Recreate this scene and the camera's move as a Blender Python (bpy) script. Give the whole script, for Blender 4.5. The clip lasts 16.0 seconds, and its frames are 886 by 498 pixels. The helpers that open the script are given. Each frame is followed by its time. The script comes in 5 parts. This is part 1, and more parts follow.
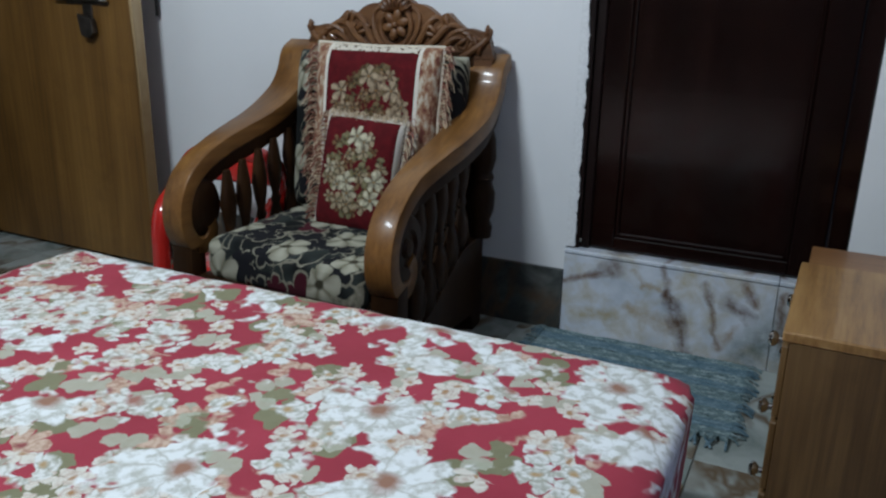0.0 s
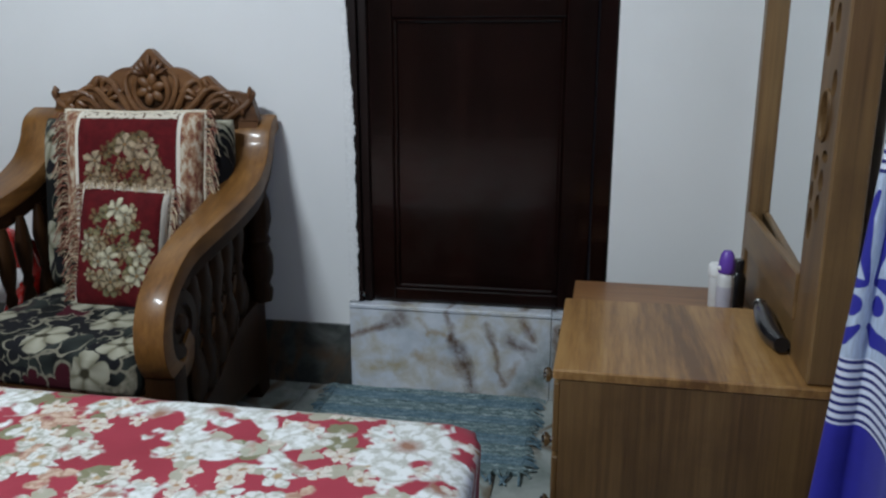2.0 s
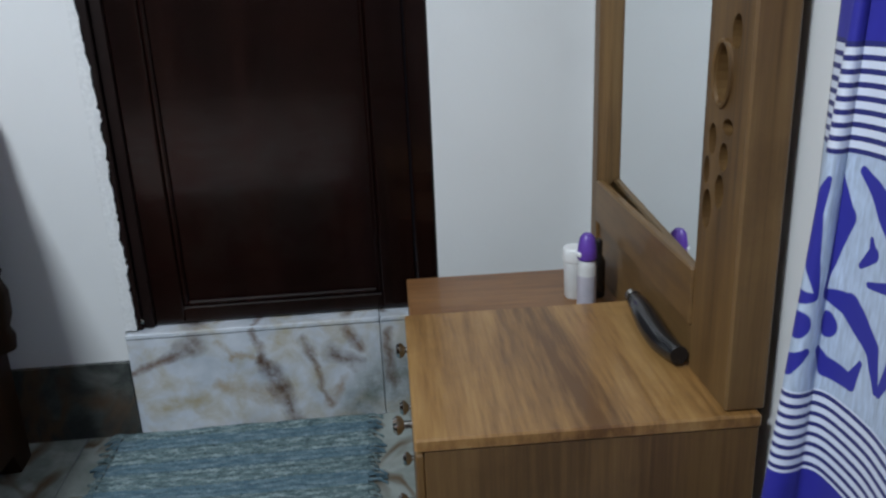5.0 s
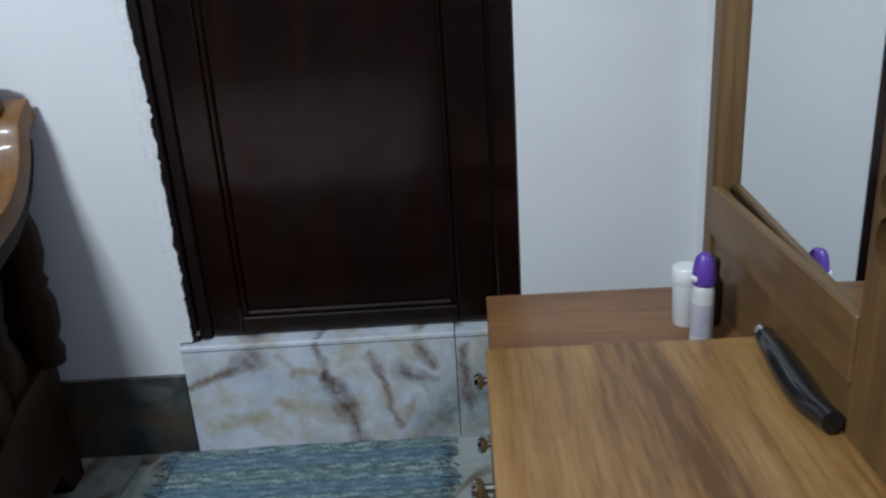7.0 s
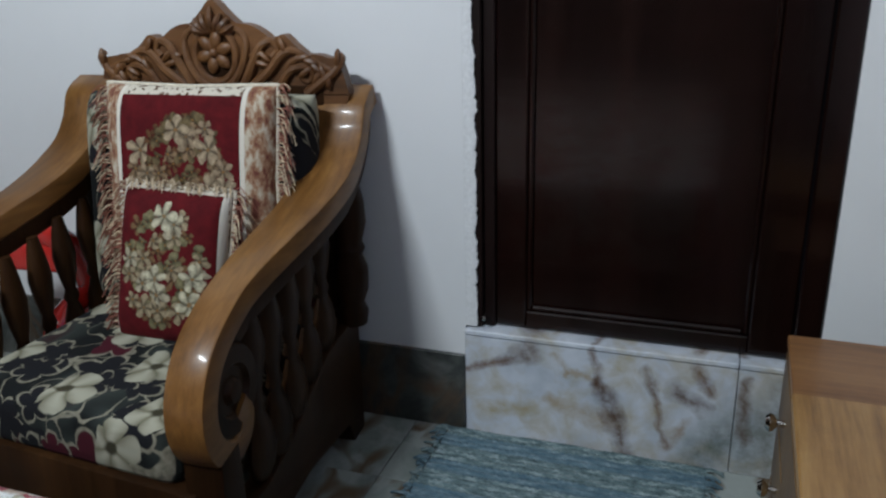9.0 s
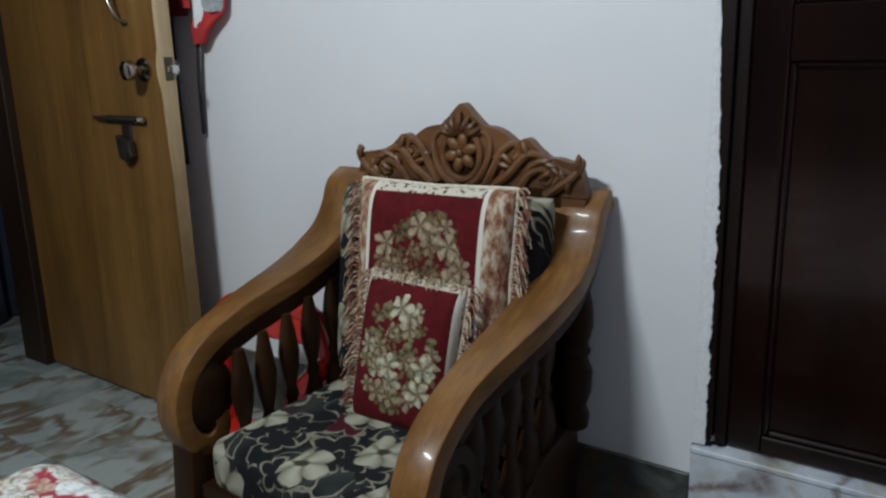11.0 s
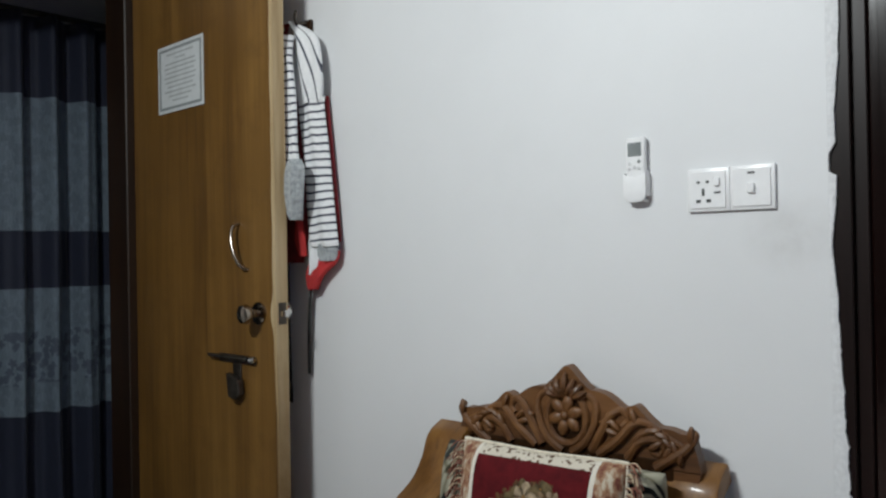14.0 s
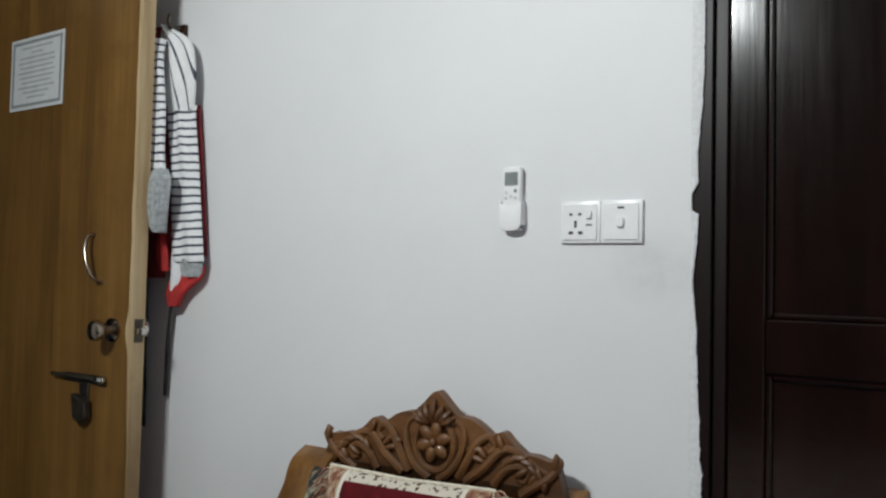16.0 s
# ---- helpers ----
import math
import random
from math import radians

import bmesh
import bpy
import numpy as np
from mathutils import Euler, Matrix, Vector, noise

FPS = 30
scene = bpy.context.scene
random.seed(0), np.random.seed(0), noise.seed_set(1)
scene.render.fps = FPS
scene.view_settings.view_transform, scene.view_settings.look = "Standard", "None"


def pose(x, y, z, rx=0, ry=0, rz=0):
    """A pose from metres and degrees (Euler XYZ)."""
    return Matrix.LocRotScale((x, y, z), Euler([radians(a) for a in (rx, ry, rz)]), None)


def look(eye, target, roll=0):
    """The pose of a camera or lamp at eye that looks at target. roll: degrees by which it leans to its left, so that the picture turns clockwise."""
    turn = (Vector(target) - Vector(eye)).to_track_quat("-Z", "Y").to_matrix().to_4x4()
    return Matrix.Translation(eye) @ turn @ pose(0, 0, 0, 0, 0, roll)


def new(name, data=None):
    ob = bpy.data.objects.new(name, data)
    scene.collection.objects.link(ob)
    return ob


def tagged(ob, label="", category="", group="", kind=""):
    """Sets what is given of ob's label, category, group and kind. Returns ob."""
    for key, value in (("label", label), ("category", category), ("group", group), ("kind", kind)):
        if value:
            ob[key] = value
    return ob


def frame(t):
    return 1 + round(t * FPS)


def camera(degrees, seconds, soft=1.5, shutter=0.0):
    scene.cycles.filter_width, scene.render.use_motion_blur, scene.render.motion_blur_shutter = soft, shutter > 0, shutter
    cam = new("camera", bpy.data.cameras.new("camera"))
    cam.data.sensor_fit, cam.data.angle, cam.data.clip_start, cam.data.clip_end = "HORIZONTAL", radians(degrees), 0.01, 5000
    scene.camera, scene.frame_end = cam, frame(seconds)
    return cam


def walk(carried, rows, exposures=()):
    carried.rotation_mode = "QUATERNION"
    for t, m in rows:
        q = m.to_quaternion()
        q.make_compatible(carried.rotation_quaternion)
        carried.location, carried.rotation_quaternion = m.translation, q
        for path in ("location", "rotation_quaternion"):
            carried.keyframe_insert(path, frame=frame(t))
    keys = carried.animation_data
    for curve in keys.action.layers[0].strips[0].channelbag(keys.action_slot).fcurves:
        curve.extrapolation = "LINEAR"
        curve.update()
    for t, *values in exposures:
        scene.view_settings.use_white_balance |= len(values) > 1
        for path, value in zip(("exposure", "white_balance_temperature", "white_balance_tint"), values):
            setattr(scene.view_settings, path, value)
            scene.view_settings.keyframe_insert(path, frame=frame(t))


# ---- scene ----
cam = camera(57.8, 16.0, soft=2.4)
PATH = [
    (0, (0.634, -2.147, 0.958), (-0.187, -0.43, 0.343), 1.1),
    (0.5, (0.629, -2.148, 0.972), (-0.181, -0.399, 0.438), 0.9),
    (1, (0.647, -2.152, 0.981), (-0.072, -0.352, 0.489), 0.4),
    (1.5, (0.656, -2.146, 0.985), (0.147, -0.271, 0.511), 0.5),
    (2, (0.659, -2.12, 0.985), (0.312, -0.215, 0.484), -0.1),
    (2.5, (0.653, -2.075, 0.985), (0.385, -0.154, 0.496), -0.5),
    (3, (0.652, -2.019, 0.994), (0.461, -0.083, 0.529), -1.6),
    (3.5, (0.651, -1.96, 0.997), (0.472, -0.031, 0.499), -1.7),
    (4, (0.642, -1.9, 0.993), (0.498, 0.005, 0.401), -1.2),
    (4.2, (0.625, -1.875, 0.992), (0.559, 0.028, 0.38), -1.0),
    (6.3, (0.584, -1.543, 1.005), (0.818, 0.318, 0.311), -3.3),
    (6.5, (0.587, -1.536, 1.004), (0.77, 0.322, 0.286), -3.5),
    (7, (0.592, -1.521, 0.995), (0.559, 0.356, 0.307), -3.8),
    (7.5, (0.577, -1.523, 1.007), (0.342, 0.345, 0.331), -3.3),
    (8, (0.529, -1.547, 1.013), (0.127, 0.286, 0.323), -2.6),
    (8.5, (0.513, -1.557, 1.02), (-0.047, 0.242, 0.351), -1.9),
    (9, (0.505, -1.557, 1.019), (-0.128, 0.22, 0.355), -1.4),
    (9.5, (0.487, -1.55, 1.018), (-0.338, 0.164, 0.402), -1.7),
    (9.7, (0.491, -1.543, 1.019), (-0.391, 0.147, 0.415), -1.6),
    (12, (0.465, -1.562, 1.164), (-0.819, -0.059, 0.859), -2.3),
    (12.5, (0.474, -1.549, 1.188), (-0.869, -0.08, 1.003), -2.2),
    (13, (0.463, -1.562, 1.21), (-0.862, -0.067, 1.104), -1.8),
    (13.5, (0.462, -1.553, 1.212), (-0.89, -0.079, 1.201), -1.5),
    (14, (0.45, -1.55, 1.211), (-0.886, -0.061, 1.222), -1.0),
    (14.5, (0.436, -1.538, 1.203), (-0.856, -0.011, 1.207), -0.6),
    (15, (0.427, -1.535, 1.195), (-0.788, 0.054, 1.239), 0.1),
    (15.5, (0.426, -1.53, 1.2), (-0.712, 0.114, 1.25), 0.9),
    (16, (0.422, -1.54, 1.207), (-0.651, 0.146, 1.28), 1.3),
]
walk(cam, [(t, look(e, g, r)) for t, e, g, r in PATH],
     [(0.0, 0.0, 5950, 8), (2.0, 0.1, 6150, 9), (4.2, 0.2, 6250, 9), (6.3, 0.4, 5900, 9), (8.0, 0.29, 5950, 9), (9.7, 0.06, 6250, 10), (12.0, 0.0, 6200, 8), (13.5, 0.0, 6550, 9), (16.0, -0.05, 6700, 9)])

# ---- world and lamp ----
world = bpy.data.worlds.new("night")
scene.world = world
world.use_nodes = True
world.node_tree.nodes["Background"].inputs["Color"].default_value = (0.02, 0.025, 0.035, 1)
world.node_tree.nodes["Background"].inputs["Strength"].default_value = 0.3

LAMP = (-0.68, -2.10, 2.47)
bulb_light = bpy.data.lights.new("tube_light", "AREA")
bulb_light.shape, bulb_light.size, bulb_light.size_y = "RECTANGLE", 0.55, 0.05
bulb_light.energy = 47
bulb_light.color = (0.90, 0.97, 1.0)
lamp_ob = new("tube_light", bulb_light)
lamp_ob.matrix_world = pose(*LAMP, 50, 0, -22)


# ---- node helper ----
class Nodes:
    """Small arithmetic on shader nodes."""

    def __init__(self, name):
        self.mat = bpy.data.materials.new(name)
        self.mat.use_nodes = True
        self.t = self.mat.node_tree
        self.bsdf = self.t.nodes["Principled BSDF"]
        self.tc = self.t.nodes.new("ShaderNodeTexCoord")
        self.obj = self.tc.outputs["Object"]
        self.uv = self.tc.outputs["UV"]

    def put(self, sock, v):
        if isinstance(v, bpy.types.NodeSocket):
            self.t.links.new(v, sock)
        elif v is not None:
            sock.default_value = v

    def m(self, op, a, b=None, c=None, clamp=False):
        n = self.t.nodes.new("ShaderNodeMath")
        n.operation, n.use_clamp = op, clamp
        for i, v in enumerate((a, b, c)):
            self.put(n.inputs[i], v)
        return n.outputs[0]

    def mapped(self, v, loc=(0, 0, 0), rot=(0, 0, 0), scale=(1, 1, 1)):
        n = self.t.nodes.new("ShaderNodeMapping")
        self.put(n.inputs["Vector"], v)
        n.inputs["Location"].default_value, n.inputs["Rotation"].default_value, n.inputs["Scale"].default_value = loc, rot, scale
        return n.outputs[0]

    def sep(self, v):
        n = self.t.nodes.new("ShaderNodeSeparateXYZ")
        self.put(n.inputs[0], v)
        return n.outputs

    def comb(self, x, y, z=0.0):
        n = self.t.nodes.new("ShaderNodeCombineXYZ")
        for i, v in enumerate((x, y, z)):
            self.put(n.inputs[i], v)
        return n.outputs[0]

    def noise(self, v, scale, detail=4.0, rough=0.55, distort=0.0):
        n = self.t.nodes.new("ShaderNodeTexNoise")
        self.put(n.inputs["Vector"], v)
        n.inputs["Scale"].default_value, n.inputs["Detail"].default_value = scale, detail
        n.inputs["Roughness"].default_value, n.inputs["Distortion"].default_value = rough, distort
        return n.outputs["Fac"]

    def ramp(self, f, *stops):
        n = self.t.nodes.new("ShaderNodeValToRGB")
        self.put(n.inputs[0], f)
        e = n.color_ramp.elements
        while len(e) < len(stops):
            e.new(0.5)
        for el, (p, c) in zip(e, stops):
            el.position = p
            el.color = (*c, 1) if not isinstance(c, (int, float)) else (c, c, c, 1)
        return n.outputs[0]

    def mix(self, f, a, b, mode="MIX"):
        n = self.t.nodes.new("ShaderNodeMix")
        n.data_type, n.blend_type = "RGBA", mode
        self.put(n.inputs[0], f)
        self.put(n.inputs[6], (*a, 1) if isinstance(a, tuple) else a)
        self.put(n.inputs[7], (*b, 1) if isinstance(b, tuple) else b)
        return n.outputs[2]

    def rnd(self):
        n = self.t.nodes.new("ShaderNodeObjectInfo")
        return n.outputs["Random"]

    def bump(self, h, strength=0.3, dist=0.002):
        n = self.t.nodes.new("ShaderNodeBump")
        self.put(n.inputs["Height"], h)
        n.inputs["Strength"].default_value, n.inputs["Distance"].default_value = strength, dist
        self.t.links.new(n.outputs[0], self.bsdf.inputs["Normal"])

    def out(self, color=None, rough=None, metal=None, coat=None, spec=None, sheen=None):
        for k, v in (("Base Color", (*color, 1) if isinstance(color, tuple) else color), ("Roughness", rough),
                     ("Metallic", metal), ("Coat Weight", coat), ("Specular IOR Level", spec), ("Sheen Weight", sheen)):
            if v is not None:
                self.put(self.bsdf.inputs[k], v)
        return self.mat

    def stroke(self, x, z, a, b, ra, rb, soft=0.3):
        """A tapered stroke from a to b (pairs) with radii ra and rb, as a mask with a soft rim."""
        dx, dz = b[0] - a[0], b[1] - a[1]
        ll = dx * dx + dz * dz
        px, pz = self.m("SUBTRACT", x, a[0]), self.m("SUBTRACT", z, a[1])
        t = self.m("ADD", self.m("MULTIPLY", px, dx / ll), self.m("MULTIPLY", pz, dz / ll), clamp=True)
        ex, ez = self.m("SUBTRACT", px, self.m("MULTIPLY", t, dx)), self.m("SUBTRACT", pz, self.m("MULTIPLY", t, dz))
        d = self.m("SQRT", self.m("ADD", self.m("MULTIPLY", ex, ex), self.m("MULTIPLY", ez, ez)))
        r = self.m("ADD", self.m("MULTIPLY", t, rb - ra), ra)
        return self.m("DIVIDE", self.m("SUBTRACT", r, d), self.m("MULTIPLY", r, soft), clamp=True)

    def flower(self, v2, scale, petals, r0, deep=0.35, rand=0.9, soft=0.06, turn=True):
        """Flowers strewn in 2D cells: mask, distance from the heart (0 to about 0.6), angle wave, a random value per flower."""
        n = self.t.nodes.new("ShaderNodeTexVoronoi")
        n.voronoi_dimensions = "2D"
        self.put(n.inputs["Vector"], v2)
        n.inputs["Scale"].default_value, n.inputs["Randomness"].default_value = scale, rand
        a, b = self.sep(v2), self.sep(n.outputs["Position"])
        dx, dy = self.m("SUBTRACT", a[0], b[0]), self.m("SUBTRACT", a[1], b[1])
        r = self.m("MULTIPLY", self.m("SQRT", self.m("ADD", self.m("MULTIPLY", dx, dx), self.m("MULTIPLY", dy, dy))), scale)
        col = self.sep(n.outputs["Color"])
        th = self.m("ARCTAN2", dy, dx)
        if turn:
            th = self.m("ADD", th, self.m("MULTIPLY", col[0], 6.28))
        wave = self.m("ABSOLUTE", self.m("COSINE", self.m("MULTIPLY", th, petals / 2)))
        size = self.m("MULTIPLY", self.m("ADD", self.m("MULTIPLY", col[1], 0.5), 0.75), r0)
        R = self.m("MULTIPLY", size, self.m("ADD", self.m("MULTIPLY", self.m("POWER", wave, 0.6), deep), 1 - deep))
        self.heart = b
        mask = self.m("DIVIDE", self.m("SUBTRACT", R, r), soft, clamp=True)
        return mask, r, wave, col[2]


# ---- materials ----
def plain(name, color, rough=0.5, metal=0.0, coat=0.0, vary=0.12, scale=30, relief=0.0):
    n = Nodes(name)
    f = n.noise(n.obj, scale, 5)
    c = n.ramp(f, (0.25, tuple(x * (1 - vary) for x in color)), (0.75, tuple(min(1, x * (1 + vary)) for x in color)))
    g = n.noise(n.obj, scale * 6, 3)
    if relief:
        n.bump(g, relief, 0.001)
    r = n.m("ADD", n.m("MULTIPLY", g, 0.15), rough - 0.07, clamp=True)
    return n.out(c, r, metal, coat)


def wall_paint(name, color=(0.72, 0.725, 0.73)):
    n = Nodes(name)
    big = n.noise(n.obj, 1.3, 4, 0.6)
    small = n.noise(n.obj, 14, 6, 0.6)
    c = n.ramp(big, (0.3, tuple(x * 0.94 for x in color)), (0.7, color))
    o = n.sep(n.obj)
    smear = n.m("SQRT", n.m("ADD", n.m("POWER", n.m("MULTIPLY", n.m("ADD", o[0], 0.065), 0.8), 2.0), n.m("POWER", n.m("SUBTRACT", o[2], 1.235), 2.0)))
    smear = n.m("MULTIPLY", n.ramp(smear, (0.0, 1.0), (0.085, 0.0)), n.ramp(n.noise(n.obj, 16, 5), (0.3, 0.05), (0.65, 0.42)))
    c = n.mix(smear, c, (0.36, 0.34, 0.32))
    scuff = n.ramp(n.noise(n.mapped(n.obj, (3, 1, 7)), 2.2, 5, 0.6), (0.55, 1.0), (0.8, 0.95))
    c = n.mix(1.0, c, scuff, "MULTIPLY")
    n.bump(n.m("ADD", small, n.m("MULTIPLY", n.noise(n.obj, 90, 4), 0.4)), 0.18, 0.003)
    return n.out(c, 0.55)


def marble(name, base, mid, vein, scale=2.2, rough=0.16, patch=(0.47, 0.68, 0.9), keep=(0.36, 0.52)):
    """Polished stone-pattern tile, with broad veins; each tile a little different."""
    n = Nodes(name)
    shift = n.comb(n.m("MULTIPLY", n.rnd(), 7.3), n.m("MULTIPLY", n.rnd(), 3.1), 0.0)
    a = n.t.nodes.new("ShaderNodeVectorMath")
    n.put(a.inputs[0], n.obj)
    n.put(a.inputs[1], shift)
    v = a.outputs[0]
    w = n.noise(n.mapped(v, (0, 0, 0), (0.3, 0.4, 0.6), (1.6, 1, 0.75)), scale, 3, 0.5, 0.5)
    ridge = n.m("ABSOLUTE", n.m("SUBTRACT", w, 0.5))
    veins = n.m("MULTIPLY", n.ramp(ridge, (0.0, 1.0), (0.028, 0.75), (0.07, 0.0)), n.ramp(n.noise(n.mapped(v, (9, 3, 5)), scale * 0.9, 2), (keep[0], 0.0), (keep[1], 1.0)))
    w2 = n.noise(n.mapped(v, (4, 2, 1)), scale * 1.3, 5, 0.6, 0.6)
    patches = n.ramp(w2, (patch[0], 0.0), (patch[1], patch[2]))
    c = n.mix(patches, base, mid)
    c = n.mix(veins, c, vein)
    c = n.mix(n.m("MULTIPLY", n.noise(v, scale * 14, 5), 0.25), c, mid)
    return n.out(c, n.m("ADD", rough, n.m("MULTIPLY", n.noise(v, 20, 3), 0.08)), coat=0.25)


def wood(name, dark, mid, light, along="z", rough=0.35, coat=0.15, grain=1.0, contrast=1.0):
    n = Nodes(name)
    s = {"x": (1.2, 16, 16), "y": (16, 1.2, 16), "z": (16, 16, 1.2)}[along]
    s = tuple(k * grain for k in s)
    v = n.mapped(n.obj, (n_off(name), 0.3, 0.7), (0, 0, 0), s)
    broad = n.noise(v, 0.55, 4, 0.6, 0.6)
    fine = n.noise(n.mapped(v, (0, 0, 0), (0, 0, 0), (5, 5, 2)), 1.2, 5, 0.65)
    f = n.m("ADD", n.m("MULTIPLY", broad, 0.62), n.m("MULTIPLY", fine, 0.38))
    c = n.ramp(f, (0.5 - 0.18 / contrast, dark), (0.5, mid), (0.5 + 0.18 / contrast, light))
    c = n.mix(n.ramp(n.noise(n.obj, 2.5, 3), (0.35, 0.0), (0.7, 0.35)), c, dark)
    c = n.mix(n.ramp(n.noise(n.mapped(n.obj, (5, 2, 9)), 7, 6, 0.7), (0.52, 0.0), (0.74, 0.45)), c, dark)
    n.bump(fine, 0.12, 0.001)
    return n.out(c, n.m("ADD", rough, n.m("MULTIPLY", fine, 0.12)), coat=coat)


def n_off(s):
    return (sum(ord(ch) for ch in s) % 37) * 0.31


def bed_cloth():
    n = Nodes("red_floral_cotton")
    o = n.sep(n.obj)
    wa = n.m("MULTIPLY", n.m("SUBTRACT", n.noise(n.obj, 26, 3), 0.5), 0.034)
    wb = n.m("MULTIPLY", n.m("SUBTRACT", n.noise(n.mapped(n.obj, (5, 5, 5)), 26, 3), 0.5), 0.034)
    p = n.comb(n.m("ADD", n.m("ADD", o[0], wa), n.m("MULTIPLY", o[2], 0.3)), n.m("ADD", n.m("SUBTRACT", o[1], o[2]), wb))
    c = n.ramp(n.noise(n.obj, 5, 3), (0.3, (0.31, 0.024, 0.044)), (0.7, (0.40, 0.038, 0.066)))
    shade = n.noise(n.obj, 55, 4, 0.65)
    zone = n.ramp(n.noise(n.mapped(n.obj, (2, 8, 0)), 8.5, 3, 0.55), (0.465, 0.0), (0.50, 1.0))
    # leaves, two sizes
    for off, sc, dark, light in ((0.3, 13.0, (0.09, 0.11, 0.04), (0.26, 0.28, 0.16)), (3.9, 17.0, (0.22, 0.21, 0.10), (0.56, 0.57, 0.47))):
        k, r, w, q = n.flower(n.mapped(p, (off, 0.7, 0)), sc, 2, 0.66, 0.93, 1.0, 0.03)
        leaf = n.mix(n.m("MULTIPLY", n.m("ADD", q, shade), 0.5), dark, light)
        c = n.mix(n.m("MULTIPLY", n.m("MULTIPLY", k, 0.92), n.m("GREATER_THAN", q, 0.70)), c, leaf)
    # blooms, from rosy beige to white
    for off, sc, pet, r0, deep, keep, lo, hi, heart in (
            (1.7, 12.0, 6, 0.58, 0.45, 0.35, (0.40, 0.22, 0.15), (0.62, 0.46, 0.35), (0.27, 0.06, 0.06)),
            (5.1, 21.0, 5, 0.56, 0.6, 0.66, (0.55, 0.44, 0.36), (0.72, 0.68, 0.60), (0.40, 0.22, 0.10)),
            (2.35, 9.5, 6, 0.55, 0.5, 0.58, (0.36, 0.32, 0.24), (0.74, 0.74, 0.70), (0.36, 0.16, 0.12)),
            (7.2, 15.0, 5, 0.58, 0.55, 0.62, (0.38, 0.38, 0.30), (0.76, 0.76, 0.73), (0.45, 0.30, 0.14)),
            (0.9, 5.2, 9, 0.56, 0.36, 0.45, (0.50, 0.50, 0.44), (0.84, 0.86, 0.85), (0.33, 0.17, 0.11))):
        k, r, w, q = n.flower(n.mapped(p, (off, off * 1.37, 0)), sc, pet, r0, deep, 0.95, 0.04)
        rim = n.m("MULTIPLY", n.ramp(w, (0.0, 0.0), (0.16, 0.55), (0.5, 1.0)), n.ramp(n.m("ADD", shade, n.m("MULTIPLY", n.m("SINE", n.m("MULTIPLY", r, 40)), 0.06)), (0.36, 0.1), (0.55, 1.0)))
        f = n.mix(rim, lo, hi)
        f = n.mix(n.ramp(r, (0.05, 1.0), (0.15, 0.0)), f, heart)
        c = n.mix(n.m("MULTIPLY", n.m("MULTIPLY", k, zone if 5 < sc < 20 else 1.0), n.m("GREATER_THAN", q, keep)), c, f)
    weave = n.noise(n.obj, 600, 2)
    n.bump(n.m("ADD", weave, n.m("MULTIPLY", n.noise(n.obj, 9, 3), 6)), 0.25, 0.002)
    return n.out(c, 0.8, sheen=0.05)


def sofa_cloth():
    n = Nodes("dark_floral_upholstery")
    o = n.sep(n.obj)
    wa = n.m("MULTIPLY", n.m("SUBTRACT", n.noise(n.obj, 18, 2), 0.5), 0.03)
    p = n.comb(n.m("ADD", o[0], wa), n.m("ADD", n.m("ADD", o[1], n.m("MULTIPLY", o[2], 0.9)), wa))
    cream = n.ramp(n.noise(n.obj, 70, 3), (0.3, (0.13, 0.12, 0.085)), (0.7, (0.27, 0.25, 0.19)))
    c = n.ramp(n.noise(n.obj, 6, 2), (0.42, (0.006, 0.007, 0.007)), (0.56, (0.030, 0.036, 0.032)), (0.70, (0.030, 0.004, 0.007)))
    scroll = n.m("ABSOLUTE", n.m("SUBTRACT", n.noise(n.obj, 10, 1, 0.4, 1.2), 0.5))
    c = n.mix(n.ramp(scroll, (0.010, 1.0), (0.02, 0.0)), c, cream)
    for off, sc in ((0.4, 9.5), (4.7, 12.5)):
        k, r, w, q = n.flower(n.mapped(p, (off, 1.6, 0)), sc, 5, 0.62, 0.45, 0.85, 0.03)
        k2, r2, w2, q2 = n.flower(n.mapped(p, (off, 1.6, 0)), sc, 5, 0.54, 0.5, 0.85, 0.03)
        on = n.m("GREATER_THAN", q, 0.5)
        c = n.mix(n.m("MULTIPLY", k, on), c, cream)
        c = n.mix(n.m("MULTIPLY", k2, on), c, n.mix(n.m("GREATER_THAN", q, 0.86), (0.009, 0.009, 0.011), (0.05, 0.006, 0.012)))
    k, r, w, q = n.flower(n.mapped(p, (2.4, 0.2, 0)), 9.0, 5, 0.60, 0.42, 0.9, 0.04)
    bloom = n.mix(n.m("MULTIPLY", w, 0.8), (0.14, 0.13, 0.085), (0.40, 0.385, 0.30))
    bloom = n.mix(n.ramp(r, (0.08, 1.0), (0.14, 0.0)), bloom, (0.04, 0.035, 0.02))
    c = n.mix(n.m("MULTIPLY", k, n.m("GREATER_THAN", q, 0.62)), c, bloom)
    n.bump(n.noise(n.obj, 300, 3), 0.3, 0.002)
    return n.out(c, 0.9, spec=0.2)


